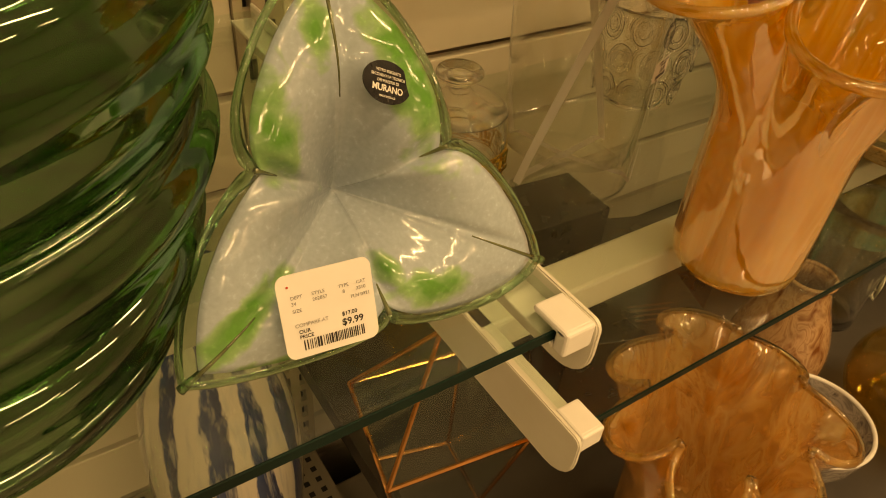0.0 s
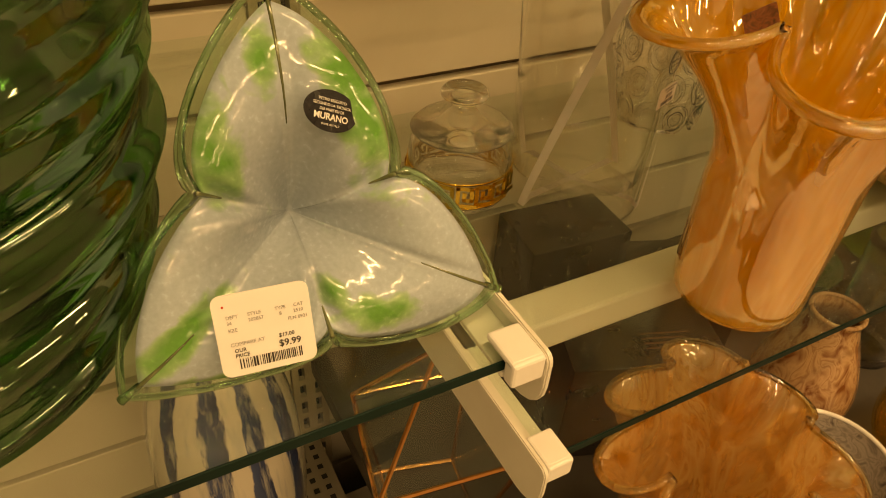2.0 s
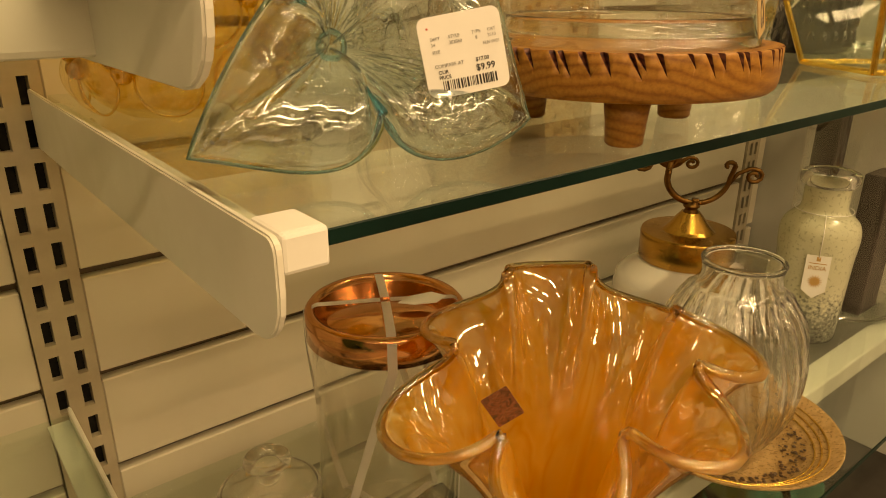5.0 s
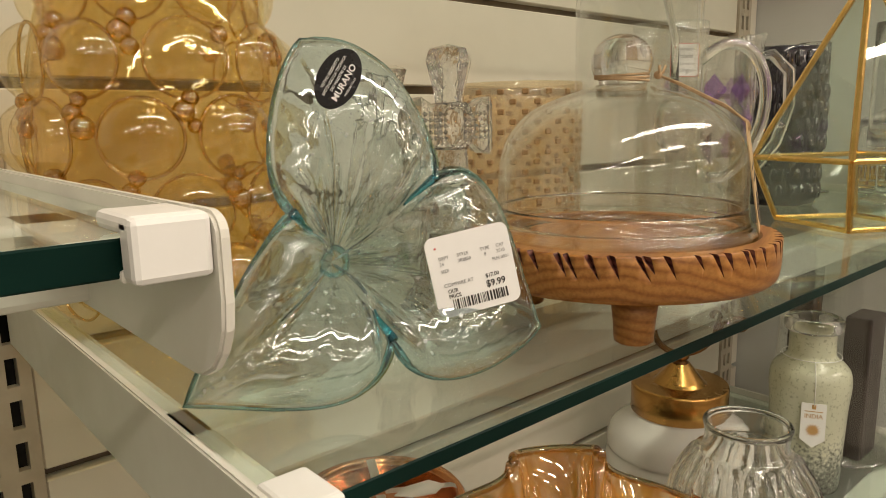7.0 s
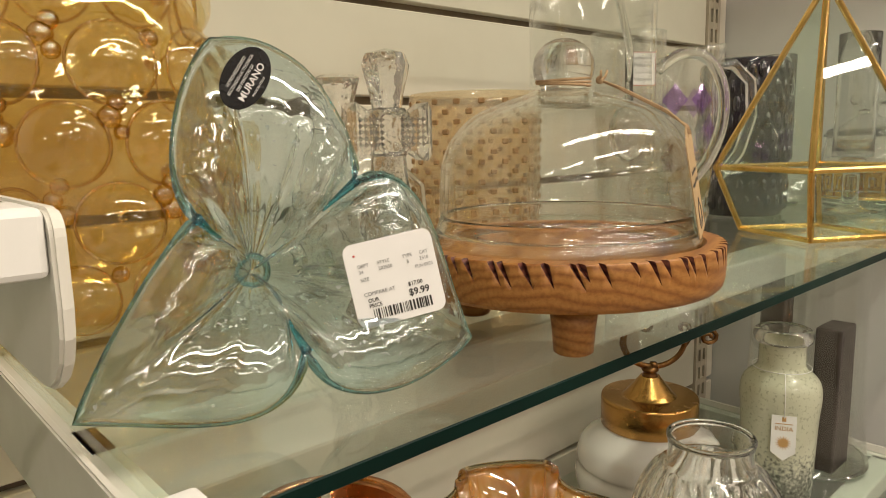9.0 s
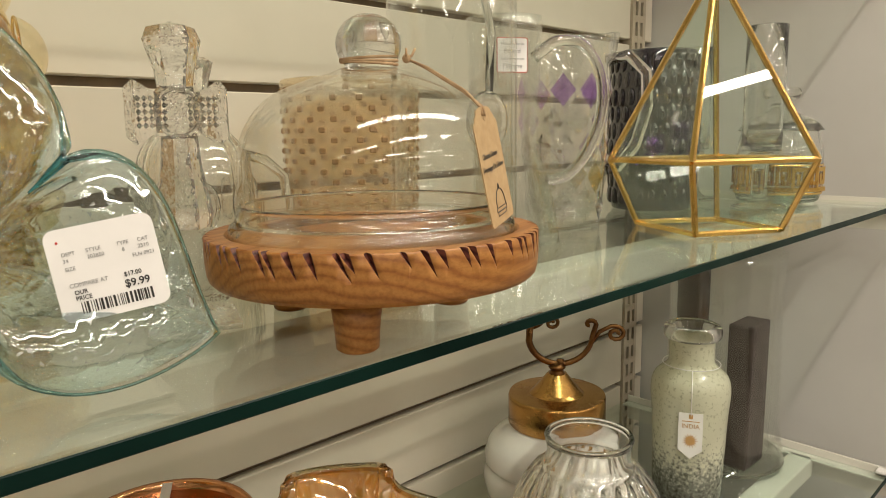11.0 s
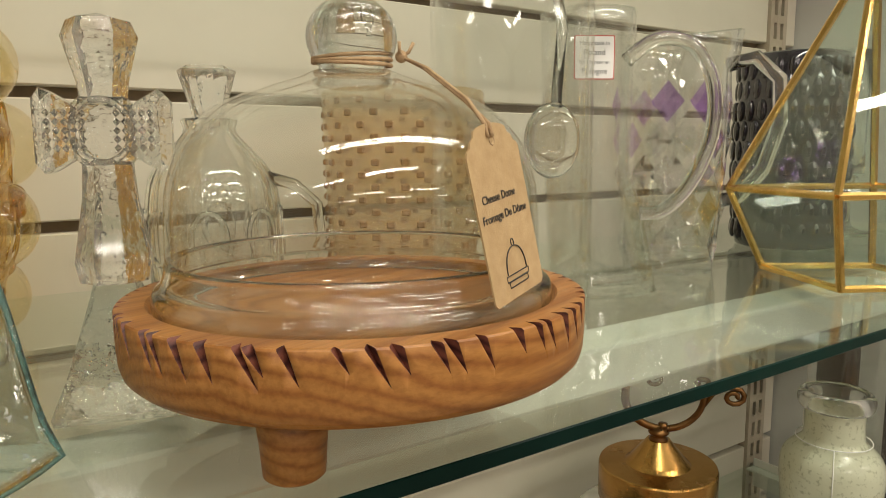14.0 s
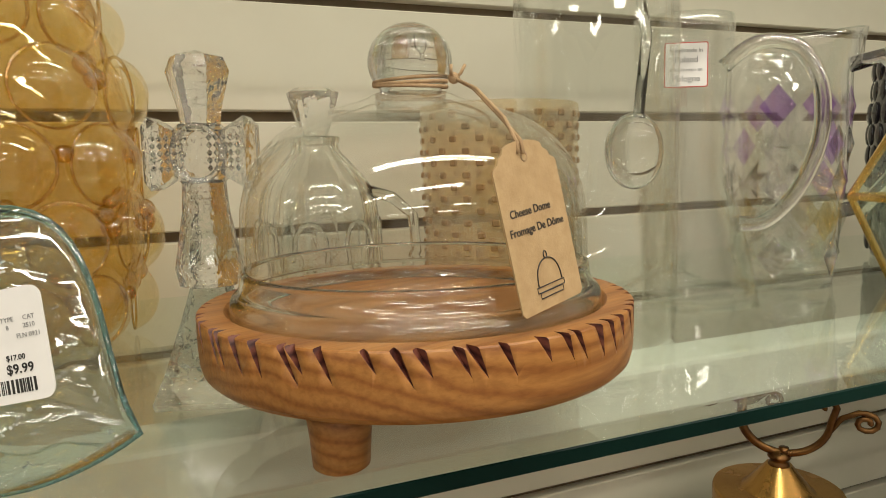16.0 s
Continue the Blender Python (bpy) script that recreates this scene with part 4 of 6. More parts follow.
def amber_vase(x, y, z):
    """Round amber vase covered with blown bubbles."""
    t = thing("bubble_vase", pose(x, y, z), "large amber glass vase covered in round bubbles", "vase")
    prof = [(0.046, 0.0), (0.062, 0.012), (0.073, 0.045), (0.077, 0.09), (0.074, 0.14), (0.065, 0.18), (0.052, 0.205), (0.045, 0.222), (0.05, 0.236)]
    part("body", vessel(prof, 0.003, 56, n=4), M_AMBER, t)

    def radius(h):
        for (r0, z0), (r1, z1) in zip(prof, prof[1:]):
            if z0 <= h <= z1:
                return r0 + (r1 - r0) * (h - z0) / (z1 - z0)
        return 0.05
    rng = random.Random(8)
    row = 0
    for h in (0.024, 0.066, 0.108, 0.150, 0.190):
        for i in range(9):
            a = radians(40 * i + 20 * (row % 2) + rng.uniform(-3, 3))
            rb = rng.uniform(0.0215, 0.0245) * (0.92 if h > 0.17 or h < 0.03 else 1)
            r = radius(h) - 0.004
            b = bmesh.new()
            bmesh.ops.create_uvsphere(b, u_segments=22, v_segments=14, radius=rb)
            bmesh.ops.scale(b, vec=(0.86, 1, 0.97), verts=b.verts)
            bmesh.ops.delete(b, geom=[v for v in b.verts if v.co.x < 0.0015], context="VERTS")
            if math.sin(a) > 0.6:
                part("bubble", b, M_AMBERB, t, at=pose(r * math.cos(a), r * math.sin(a), h, 0, 0, math.degrees(a)))
                continue
            hoop = tube([(0.0035, rb * 0.965 * math.cos(u), rb * 0.94 * math.sin(u)) for u in (2 * math.pi * k / 28 for k in range(28))], rng.uniform(0.0007, 0.0011), 6, True)
            part("hoop", hoop, M_AMBERR, t, "thick amber glass round a bubble", at=pose(r * math.cos(a), r * math.sin(a), h, 0, 0, math.degrees(a)))
            part("bubble", b, M_AMBERB, t, at=pose(r * math.cos(a), r * math.sin(a), h, 0, 0, math.degrees(a)))
            for dh, da in ((0.021, 20), (0.014, 17), (0.006, 21)):
                if rng.random() < 0.75:
                    a2 = a + radians(da)
                    r2 = radius(h + dh) + 0.0005
                    b = bmesh.new()
                    bmesh.ops.create_uvsphere(b, u_segments=14, v_segments=8, radius=rng.uniform(0.0042, 0.0068))
                    part("bubble", b, M_AMBERR, t, at=pose(r2 * math.cos(a2), r2 * math.sin(a2), h + dh))
        row += 1


amber_vase(0.068, -0.136, U)


def crystal_cross(m):
    t = thing("cross_candlestick", m, "cut crystal cross shaped candle holder on a flared base", "candle holder")
    base = revolve([(0, 0), (0.031, 0), (0.032, 0.003), (0.024, 0.018), (0.013, 0.045), (0.0105, 0.052), (0, 0.052)], 4)
    part("base", base, M_CRYS, t, smooth=False, at=pose(0, 0, 0, 0, 0, 45))
    stem = revolve([(0, 0.051), (0.0135, 0.052), (0.0150, 0.060), (0.0105, 0.085), (0.0095, 0.100), (0.0, 0.100)], 8)
    part("stem", stem, M_CRYS, t, smooth=False, at=pose(0, 0, 0, 0, 0, 22.5))
    top = revolve([(0, 0.122), (0.0085, 0.122), (0.0095, 0.130), (0.0140, 0.147), (0.0115, 0.153), (0, 0.156)], 6)
    part("crown", top, M_CRYS, t, smooth=False)
    part("hub", box(-0.011, 0.011, -0.009, 0.009, 0.098, 0.124, 0.003, 1), M_CRYS, t, smooth=False)
    for y in (-0.0095, 0.0095):
        part("ring", tube([(0.0105 * math.cos(radians(a)), y, 0.111 + 0.0120 * math.sin(radians(a))) for a in range(0, 360, 15)], 0.0013, 6, True), M_CRYS, t, "raised ring on the crystal cross")
    studs = bmesh.new()
    for i in range(-6, 7):
        for k in range(5):
            if abs(i) > 1:
                bmesh.ops.create_cone(studs, segments=4, radius1=0.0016, radius2=0.0002, depth=0.0022, matrix=pose(i * 0.0030, -0.0088 - 0.0001 * abs(i), 0.1045 + 0.0033 * k, 90, 0, 45), cap_ends=True)
    tagged(part("cut_studs", studs, M_CRYS, t, "rows of small cut points", smooth=False), kind="stuff")
    for s in (-1, 1):
        b = bmesh.new()
        lo = [(0.009, -0.007, 0.102), (0.009, 0.007, 0.102), (0.009, 0.007, 0.120), (0.009, -0.007, 0.120)]
        hi = [(0.0205, -0.009, 0.095), (0.0205, 0.009, 0.095), (0.0205, 0.009, 0.127), (0.0205, -0.009, 0.127)]
        tip = [(0.0245, -0.005, 0.099), (0.0245, 0.005, 0.099), (0.0245, 0.005, 0.123), (0.0245, -0.005, 0.123)]
        rows = [[b.verts.new((s * x, y, z)) for x, y, z in r] for r in (lo, hi, tip)]
        b.faces.new(rows[0])
        b.faces.new(rows[-1])
        for p, q in zip(rows, rows[1:]):
            for k in range(4):
                b.faces.new((p[k], p[(k + 1) % 4], q[(k + 1) % 4], q[k]))
        part("arm", b, M_CRYS, t, smooth=False)


crystal_cross(pose(0.172, -0.292, U, 0, 0, -18))


def crystal_jug(x, y, z):
    t = thing("crystal_jug", pose(x, y, z, 0, 0, 160), "pressed clear glass decanter jug with round medallions", "decanter")
    flute = lambda a, r, zz: (r * (1 + 0.035 * math.cos(12 * a)), zz)
    part("body", vessel([(0.034, 0.0), (0.041, 0.01), (0.044, 0.05), (0.040, 0.085), (0.026, 0.105), (0.017, 0.116), (0.018, 0.124)], 0.003, 72, flute, 4), M_CLEAR, t)
    part("stopper", revolve([(0, 0.118), (0.010, 0.120), (0.011, 0.130), (0.017, 0.150), (0.019, 0.157), (0.014, 0.160), (0, 0.160)], 10), M_CRYS, t, smooth=False)
    for i in range(8):
        a = radians(45 * i)
        ring = tube([(0.011 * math.cos(u), 0, 0.017 * math.sin(u)) for u in (2 * math.pi * k / 20 for k in range(20))], 0.0018, 6, True)
        part("medallion", ring, M_CRYS, t, at=pose(0.0445 * math.cos(a), 0.0445 * math.sin(a), 0.048, 0, 0, math.degrees(a) + 90))
    part("handle", tube([(-0.040, 0, 0.020), (-0.060, 0, 0.022), (-0.072, 0, 0.040), (-0.070, 0, 0.066), (-0.055, 0, 0.080), (-0.036, 0, 0.086)], 0.0042, 10), M_CLEAR, t)


crystal_jug(0.262, -0.112, U)


M_DASH = paint("amber_dash", (0.30, 0.17, 0.07), (0.42, 0.26, 0.12), 60.0, 0.2, coat=1.0)


def cane_tumbler(x, y, z):
    """Amber tumbler with rows of raised lozenges."""
    t = thing("textured_tumbler", pose(x, y, z), "pale amber pressed glass vase with rows of raised dashes", "vase")
    part("body", vessel([(0.056, 0.0), (0.059, 0.006), (0.060, 0.07), (0.062, 0.146)], 0.0035, 64, n=3), M_CANE, t)
    rows, cols = 16, 36
    bead = box(-0.0012, 0.0016, -0.0030, 0.0030, -0.0024, 0.0024, 0.0009, 1)
    me = bpy.data.meshes.new("raised_dash")
    bead.to_mesh(me)
    bead.free()
    me.materials.append(M_DASH)
    for j in range(rows):
        for i in range(cols // 2):
            a = 360 * (i + 0.5 * (j % 2)) / (cols // 2)
            ob = new("raised_dash", me)
            r = 0.0596 + 0.0018 * j / rows
            ob.matrix_basis = pose(r * math.cos(radians(a)), r * math.sin(radians(a)), 0.008 + 0.0087 * j, 0, 0, a)
            ob.parent = t


def tall_cylinder(x, y, z):
    t = thing("cylinder_vase", pose(x, y, z), "tall clear straight glass cylinder vase", "vase")
    part("body", vessel([(0.048, 0.0), (0.049, 0.004), (0.049, 0.15), (0.049, 0.29)], 0.0032, 64, n=3, floor=0.008), M_BLOWN, t)
    part("lip", tube([(0.0474 * math.cos(radians(a)), 0.0474 * math.sin(radians(a)), 0.2915) for a in range(0, 360, 8)], 0.0020, 8, True), M_CLEAR, t, "rounded clear glass lip")
    s = thing("glass_ladle", pose(x, y, z), "clear glass stirrer with a flat oval end standing in a vase", "stirrer")
    b = bmesh.new()
    bmesh.ops.create_uvsphere(b, u_segments=24, v_segments=16, radius=1.0)
    bmesh.ops.scale(b, vec=(0.017, 0.005, 0.022), verts=b.verts)
    part("blade", b, M_KNOB, s, at=pose(0.006, -0.030, 0.108, 0, 0, -25))
    part("stem", tube([(0.010, -0.028, 0.126), (0.022, -0.020, 0.175), (0.028, 0.0, 0.235), (0.026, 0.01, 0.27)], 0.0032, 8), M_CLEAR, s)


cane_tumbler(0.405, -0.128, U)
tall_cylinder(0.402, -0.262, U)


def boot_glass(m):
    t = thing("boot_glass", m, "clear boot shaped drinking glass with a paper label", "glass")
    b = bmesh.new()
    n, rings = 36, []
    for j in range(22):
        z = 0.196 * j / 21
        toe = max(0.0, 1 - z / 0.085)
        toe = toe ** 0.7 if toe > 0 else 0
        r = 0.027 + 0.006 * (z / 0.196)
        rings.append([b.verts.new((r * math.cos(a) * (1 + 0.95 * toe * max(0, math.cos(a))) + 0.002 * toe, r * math.sin(a) * (1 + 0.12 * toe), z)) for a in (2 * math.pi * i / n for i in range(n))])
    inner = [[b.verts.new((v.co.x * 0.92, v.co.y * 0.92, v.co.z)) for v in r] for r in rings[:0:-1]]
    allr = rings + inner
    for p, q in zip(allr, allr[1:]):
        for i in range(n):
            b.faces.new((p[i], p[(i + 1) % n], q[(i + 1) % n], q[i]))
    b.faces.new(rings[0][::-1])
    b.faces.new(inner[-1])
    part("boot", b, M_MUG, t)
    loop = [(0.026, 0, 0.163), (0.046, 0, 0.177), (0.070, 0, 0.172), (0.084, 0, 0.146), (0.084, 0, 0.112), (0.072, 0, 0.080), (0.054, 0, 0.060), (0.038, 0, 0.058)]
    part("handle", tube([(p.x, 0, p.y) for p in (Vector(v) for v in smooth_profile([(x, z) for x, y, z in loop], 4))], 0.0052, 12), M_CLEAR, t, "thick clear glass loop handle", at=pose(0, 0, 0, 0, 0, -19))
    lab = part("label_card", plate(round_rect(0.027, 0.028, 0.001, 2), 0.0004), M_RED, t, "white paper label with a thin red frame", smooth=False, at=facing((-0.006, -0.0335, 0.162), (1, 0, 0), (0, 0, 1)))
    part("label_face", plate(round_rect(0.0258, 0.0268, 0.0008, 2), 0.0002), M_PAPER, lab, smooth=False, at=pose(0, 0, 0.0004))
    lettering(lab, [("Handmade in", 0, 0.0078, 0.0038, M_GREY, "CENTER", 0), ("Poland", 0, 0.0015, 0.0054, M_GREY, "CENTER", 0),
                    ("fait à la main en", 0, -0.0040, 0.0032, M_GREY, "CENTER", 0), ("Pologne", 0, -0.0104, 0.0054, M_GREY, "CENTER", 0)], 0.0008)


boot_glass(pose(0.490, -0.238, U, 0, 0, -28))


def lustre_pitcher(m):
    t = thing("glass_pitcher", m, "faceted iridescent violet and yellow glass pitcher", "pitcher")
    wave = lambda a, r, z: (r * (1 + (0.10 * math.cos(a) if z > 0.17 else 0)), z + (0.008 * math.cos(a) ** 2 if z > 0.18 else 0))
    part("body", vessel([(0.036, 0.0), (0.038, 0.004), (0.043, 0.06), (0.047, 0.13), (0.046, 0.165), (0.050, 0.19)], 0.003, 48, wave, 3), M_MUG, t)
    rng = random.Random(2)
    for j in range(5):
        for i in range(10):
            a = 36 * i + 18 * (j % 2)
            r = 0.0375 + 0.0018 * j + 0.0012
            b = bmesh.new()
            v = [b.verts.new(c) for c in ((0.0, -0.0128, 0), (0.0, 0, -0.0165), (0.0, 0.0128, 0), (0.0, 0, 0.0165))]
            tip = b.verts.new((0.0045, 0, 0))
            bk = b.verts.new((-0.001, 0, 0))
            for k in range(4):
                b.faces.new((v[k], v[(k + 1) % 4], tip))
                b.faces.new((v[(k + 1) % 4], v[k], bk))
            part("facet", b, rng.choice((M_MUG, M_IRID, M_MUG, M_YELLOWF if j < 2 else M_VIOLET)), t, smooth=False,
                 at=pose(r * math.cos(radians(a)), r * math.sin(radians(a)), 0.024 + 0.029 * j, 0, 0, a))
    part("handle", tube([(0.045, 0, 0.172), (0.068, 0, 0.178), (0.088, 0, 0.160), (0.090, 0, 0.125), (0.078, 0, 0.085), (0.060, 0, 0.062), (0.042, 0, 0.058)], 0.0062, 12), M_IRID, t)


lustre_pitcher(pose(0.625, -0.205, U, 0, 0, -38))


def hobnail_vase(x, y, z):
    t = thing("hobnail_vase", pose(x, y, z), "black smoked glass vase with rows of drop-shaped dimples", "vase")
    prof = [(0.046, 0.0), (0.052, 0.01), (0.056, 0.08), (0.055, 0.15), (0.052, 0.196)]
    part("body", vessel(prof, 0.004, 48, n=3), M_HOB, t)
    drop = bmesh.new()
    bmesh.ops.create_uvsphere(drop, u_segments=10, v_segments=8, radius=1.0)
    bmesh.ops.scale(drop, vec=(0.0032, 0.0052, 0.0105), verts=drop.verts)
    me = bpy.data.meshes.new("drop")
    drop.to_mesh(me)
    drop.free()
    me.materials.append(M_HOB)
    for f in me.polygons:
        f.use_smooth = True
    for j in range(9):
        for i in range(24):
            a = 15 * (i + 0.5 * (j % 2))
            r = 0.0535 + (0.0025 if 2 < j < 7 else 0)
            ob = new("drop", me)
            ob.matrix_basis = pose(r * math.cos(radians(a)), r * math.sin(radians(a)), 0.018 + 0.0205 * j, 0, 0, a)
            ob.parent = t


hobnail_vase(0.845, -0.185, U)


def terrarium(name, m, belt, low, heights, wire, material, glass, label):
    """Diamond shaped wire frame with glass panes: a point on top, a wide belt and a smaller base."""
    t = thing(name, m, label, "terrarium")
    z0, z1, z2 = heights
    n = len(belt)
    lo = [Vector((x, y, z0)) for x, y in low]
    mid = [Vector((x, y, z1)) for x, y in belt]
    c = sum(mid, Vector()) / n
    tip = Vector((c.x, c.y, z2))
    for i in range(n):
        k = (i + 1) % n
        for a, b in ((lo[i], lo[k]), (mid[i], mid[k]), (lo[i], mid[i]), (mid[i], tip)):
            part("wire", tube([a, b], wire, 6), material, t, smooth=False)
        for face in ((lo[i], lo[k], mid[k], mid[i]), (mid[i], mid[k], tip)):
            if i == 2 and len(face) == 3:
                continue
            b = bmesh.new()
            cc = sum(face, Vector()) / len(face)
            nn = (face[1] - face[0]).cross(face[2] - face[0]).normalized() * 0.0008
            f0 = [b.verts.new(cc + (p - cc) * 0.985 + nn) for p in face]
            f1 = [b.verts.new(cc + (p - cc) * 0.985 - nn) for p in face]
            b.faces.new(f0)
            b.faces.new(f1[::-1])
            for q in range(len(face)):
                w = (q + 1) % len(face)
                b.faces.new((f0[q], f0[w], f1[w], f1[q]))
            part("pane", b, glass, t, "thin clear glass pane", smooth=False)
    return t


terrarium("terrarium", pose(0.688, -0.332, U), [(-0.085, -0.026), (-0.036, 0.088), (0.078, 0.026), (0.045, -0.088)],
          [(-0.060, -0.020), (-0.010, 0.070), (0.064, 0.016), (0.022, -0.066)], (0.0032, 0.070, 0.250), 0.0030, M_GOLD, M_PANE,
          "geometric terrarium of brass wire with clear glass panes")


def key_jar(m, group="gold-banded jars"):
    """Round glass jar with a stopper lid and a gold Greek-key band."""
    t = thing("glass_jar", m, "squat clear glass jar, gold Greek-key band, glass stopper lid", "jar", group)
    part("body", vessel([(0.038, 0.0), (0.043, 0.004), (0.0445, 0.02), (0.0445, 0.042), (0.041, 0.054), (0.0395, 0.060)], 0.003, 56, n=4), M_CLEAR, t)
    lid = part("lid", revolve(smooth_profile([(0.0, 0.0605), (0.040, 0.0605), (0.0415, 0.063), (0.036, 0.068), (0.020, 0.0745), (0.0105, 0.079), (0.0095, 0.083), (0.0185, 0.089), (0.0195, 0.093), (0.015, 0.097), (0.0, 0.0985)], 4), 48), M_CLEAR, t, "clear glass stopper lid")
    for z in (0.0075, 0.0310):
        part("band_line", revolve([(0.0449, z), (0.0454, z), (0.0454, z + 0.0018), (0.0449, z + 0.0018)], 56, None, True), M_GOLD, t)
    n = 18
    for i in range(n):
        b = bmesh.new()
        u = 2 * math.pi * 0.0451 / n
        segs = [(0, 0.0, 0.9, 0.0), (0, 0.0, 0.0, 1.0), (0.0, 1.0, 0.72, 1.0), (0.72, 1.0, 0.72, 0.35), (0.72, 0.35, 0.34, 0.35), (0.34, 0.35, 0.34, 0.68)]
        for x0, y0, x1, y1 in segs:
            w = 0.0017
            box(-0.0003, 0.0003, min(x0, x1) * u - w, max(x0, x1) * u + w, 0.0118 + min(y0, y1) * 0.0168 - w, 0.0118 + max(y0, y1) * 0.0168 + w, bm=b)
        a = 360 * i / n
        part("key", b, M_GOLD, t, smooth=False, at=pose(0.0452 * math.cos(radians(a)), 0.0452 * math.sin(radians(a)), 0, 0, 0, a))
    return t


jar = key_jar(pose(0.084, -0.160, L))
jar2 = copy_thing(jar, pose(1.030, -0.275, U))
jar2.scale = (1.25, 1.25, 1.6)


def tube_holder(x, y, z, r, h):
    t = thing("candle_tube", pose(x, y, z), "tall clear glass candle tube on a round foot", "candle holder", "candle tubes")
    part("foot", revolve(smooth_profile([(0.0, 0.0), (0.030, 0.0), (0.031, 0.003), (0.012, 0.010), (0.010, 0.05), (0.016, 0.068), (0.0, 0.072)], 4), 32), M_CLEAR, t)
    part("tube", vessel([(r, 0.072), (r, 0.10), (r, h)], 0.002, 32, n=2), M_CLEAR, t)


tube_holder(0.930, -0.290, U, 0.024, 0.225)
tube_holder(1.000, -0.165, U, 0.022, 0.215)


# ---- lower shelf ----
def handkerchief(name, m, base_r, height, lobes, fold_r, fold_lift, material, rim_mat, label, thick=0.004, start=0.45, belly=0.06):
    """Ruffled vase: a tall body that opens into deep folds. lobes: (angle, reach, height) of each fold that hangs outwards, anticlockwise."""
    t = thing(name, m, label, "vase", "ruffled orange vases")
    b = bmesh.new()
    n, rings = 288, 54

    def crown(deg):
        for i, (a0, r0, z0) in enumerate(lobes):
            a1, r1, z1 = lobes[(i + 1) % len(lobes)]
            span = (a1 - a0) % 360
            d = (deg - a0) % 360
            if d < span:
                u = d / span
                w = 0.5 + 0.5 * math.cos(2 * math.pi * u)
                e = u * u * (3 - 2 * u)
                swing = 0.34 * span / 2 * math.sin(2 * math.pi * u)
                return (r0 + (r1 - r0) * e), z0 + (z1 - z0) * e, w, swing
        return lobes[0][1], lobes[0][2], 1.0, 0.0

    outer, inner = [], []
    for j in range(rings + 1):
        q = j / rings
        flare = max(0.0, (q - start) / (1 - start))
        k, kk = flare ** 1.7, flare ** 1.15
        ro, ri = [], []
        for i in range(n):
            deg = 360 * i / n
            reach, top, w, swing = crown(deg)
            a = radians(deg + swing * kk)
            low = base_r * (1 + belly * q + (0.035 * (w - 0.5) + 0.02 * math.cos(9 * a + 5 * q)) * min(1, q * 4))
            wide = fold_r + (reach - fold_r) * w ** 1.2
            r = low + (wide - low) * k
            z = height * q + ((top - height) + (1 - w) * fold_lift) * flare ** 1.5
            z -= 0.010 * w * max(0.0, (flare - 0.80) / 0.20) ** 2
            if q < 0.06:
                r *= 0.92 + 0.08 * math.sqrt(q / 0.06)
            p = Vector((r * math.cos(a), r * math.sin(a), z))
            ro.append(p)
        outer.append(ro)
    for j, ro in enumerate(outer):
        ring = []
        for i, p in enumerate(ro):
            up = outer[min(j + 1, rings)][i] - outer[max(j - 1, 0)][i]
            along = ro[(i + 1) % n] - ro[i - 1]
            nn = along.cross(up).normalized()
            v = p - nn * thick
            v.z = max(v.z, 0.010)
            ring.append(v)
        inner.append(ring)
    ov = [[b.verts.new(p) for p in r] for r in outer]
    iv = [[b.verts.new(p) for p in r] for r in inner]
    loops = ov + iv[::-1]
    for p, q in zip(loops, loops[1:]):
        for i in range(n):
            b.faces.new((p[i], p[(i + 1) % n], q[(i + 1) % n], q[i]))
    b.faces.new(ov[0][::-1])
    b.faces.new(iv[0])
    edge = [(o + i) / 2 for o, i in zip(outer[-1], inner[-1])]
    part("body", b, material, t)
    part("lip", tube(edge[::2], thick * 0.85, 8, True), rim_mat, t, "clear honey glass lip")
    return t


handkerchief("ruffled_vase", pose(0.211, -0.366, L), 0.0480, 0.236,
             [(-139, 0.120, 0.204), (-92, 0.118, 0.236), (-48, 0.116, 0.250), (10, 0.104, 0.246), (56, 0.096, 0.270), (104, 0.112, 0.240), (160, 0.126, 0.212)],
             0.076, 0.010, M_ORANGE, M_ORIM, "orange lustre glass vase with a deeply ruffled rim")
st = thing("photo_sticker", facing((0.1800, -0.3360, 1.4680), (0.018, -0.010, 0.012), (-0.010, 0.0, 0.03)), "small dark floral paper sticker inside a vase", "sticker")
part("ticket", plate(round_rect(0.020, 0.030, 0.001, 2), 0.0004), opal_glass("floral_print", (0.015, 0.02, 0.015), (0.26, 0.10, 0.06), 140.0, (1, 1, 1), 0, 0, 0.4), st, smooth=False)


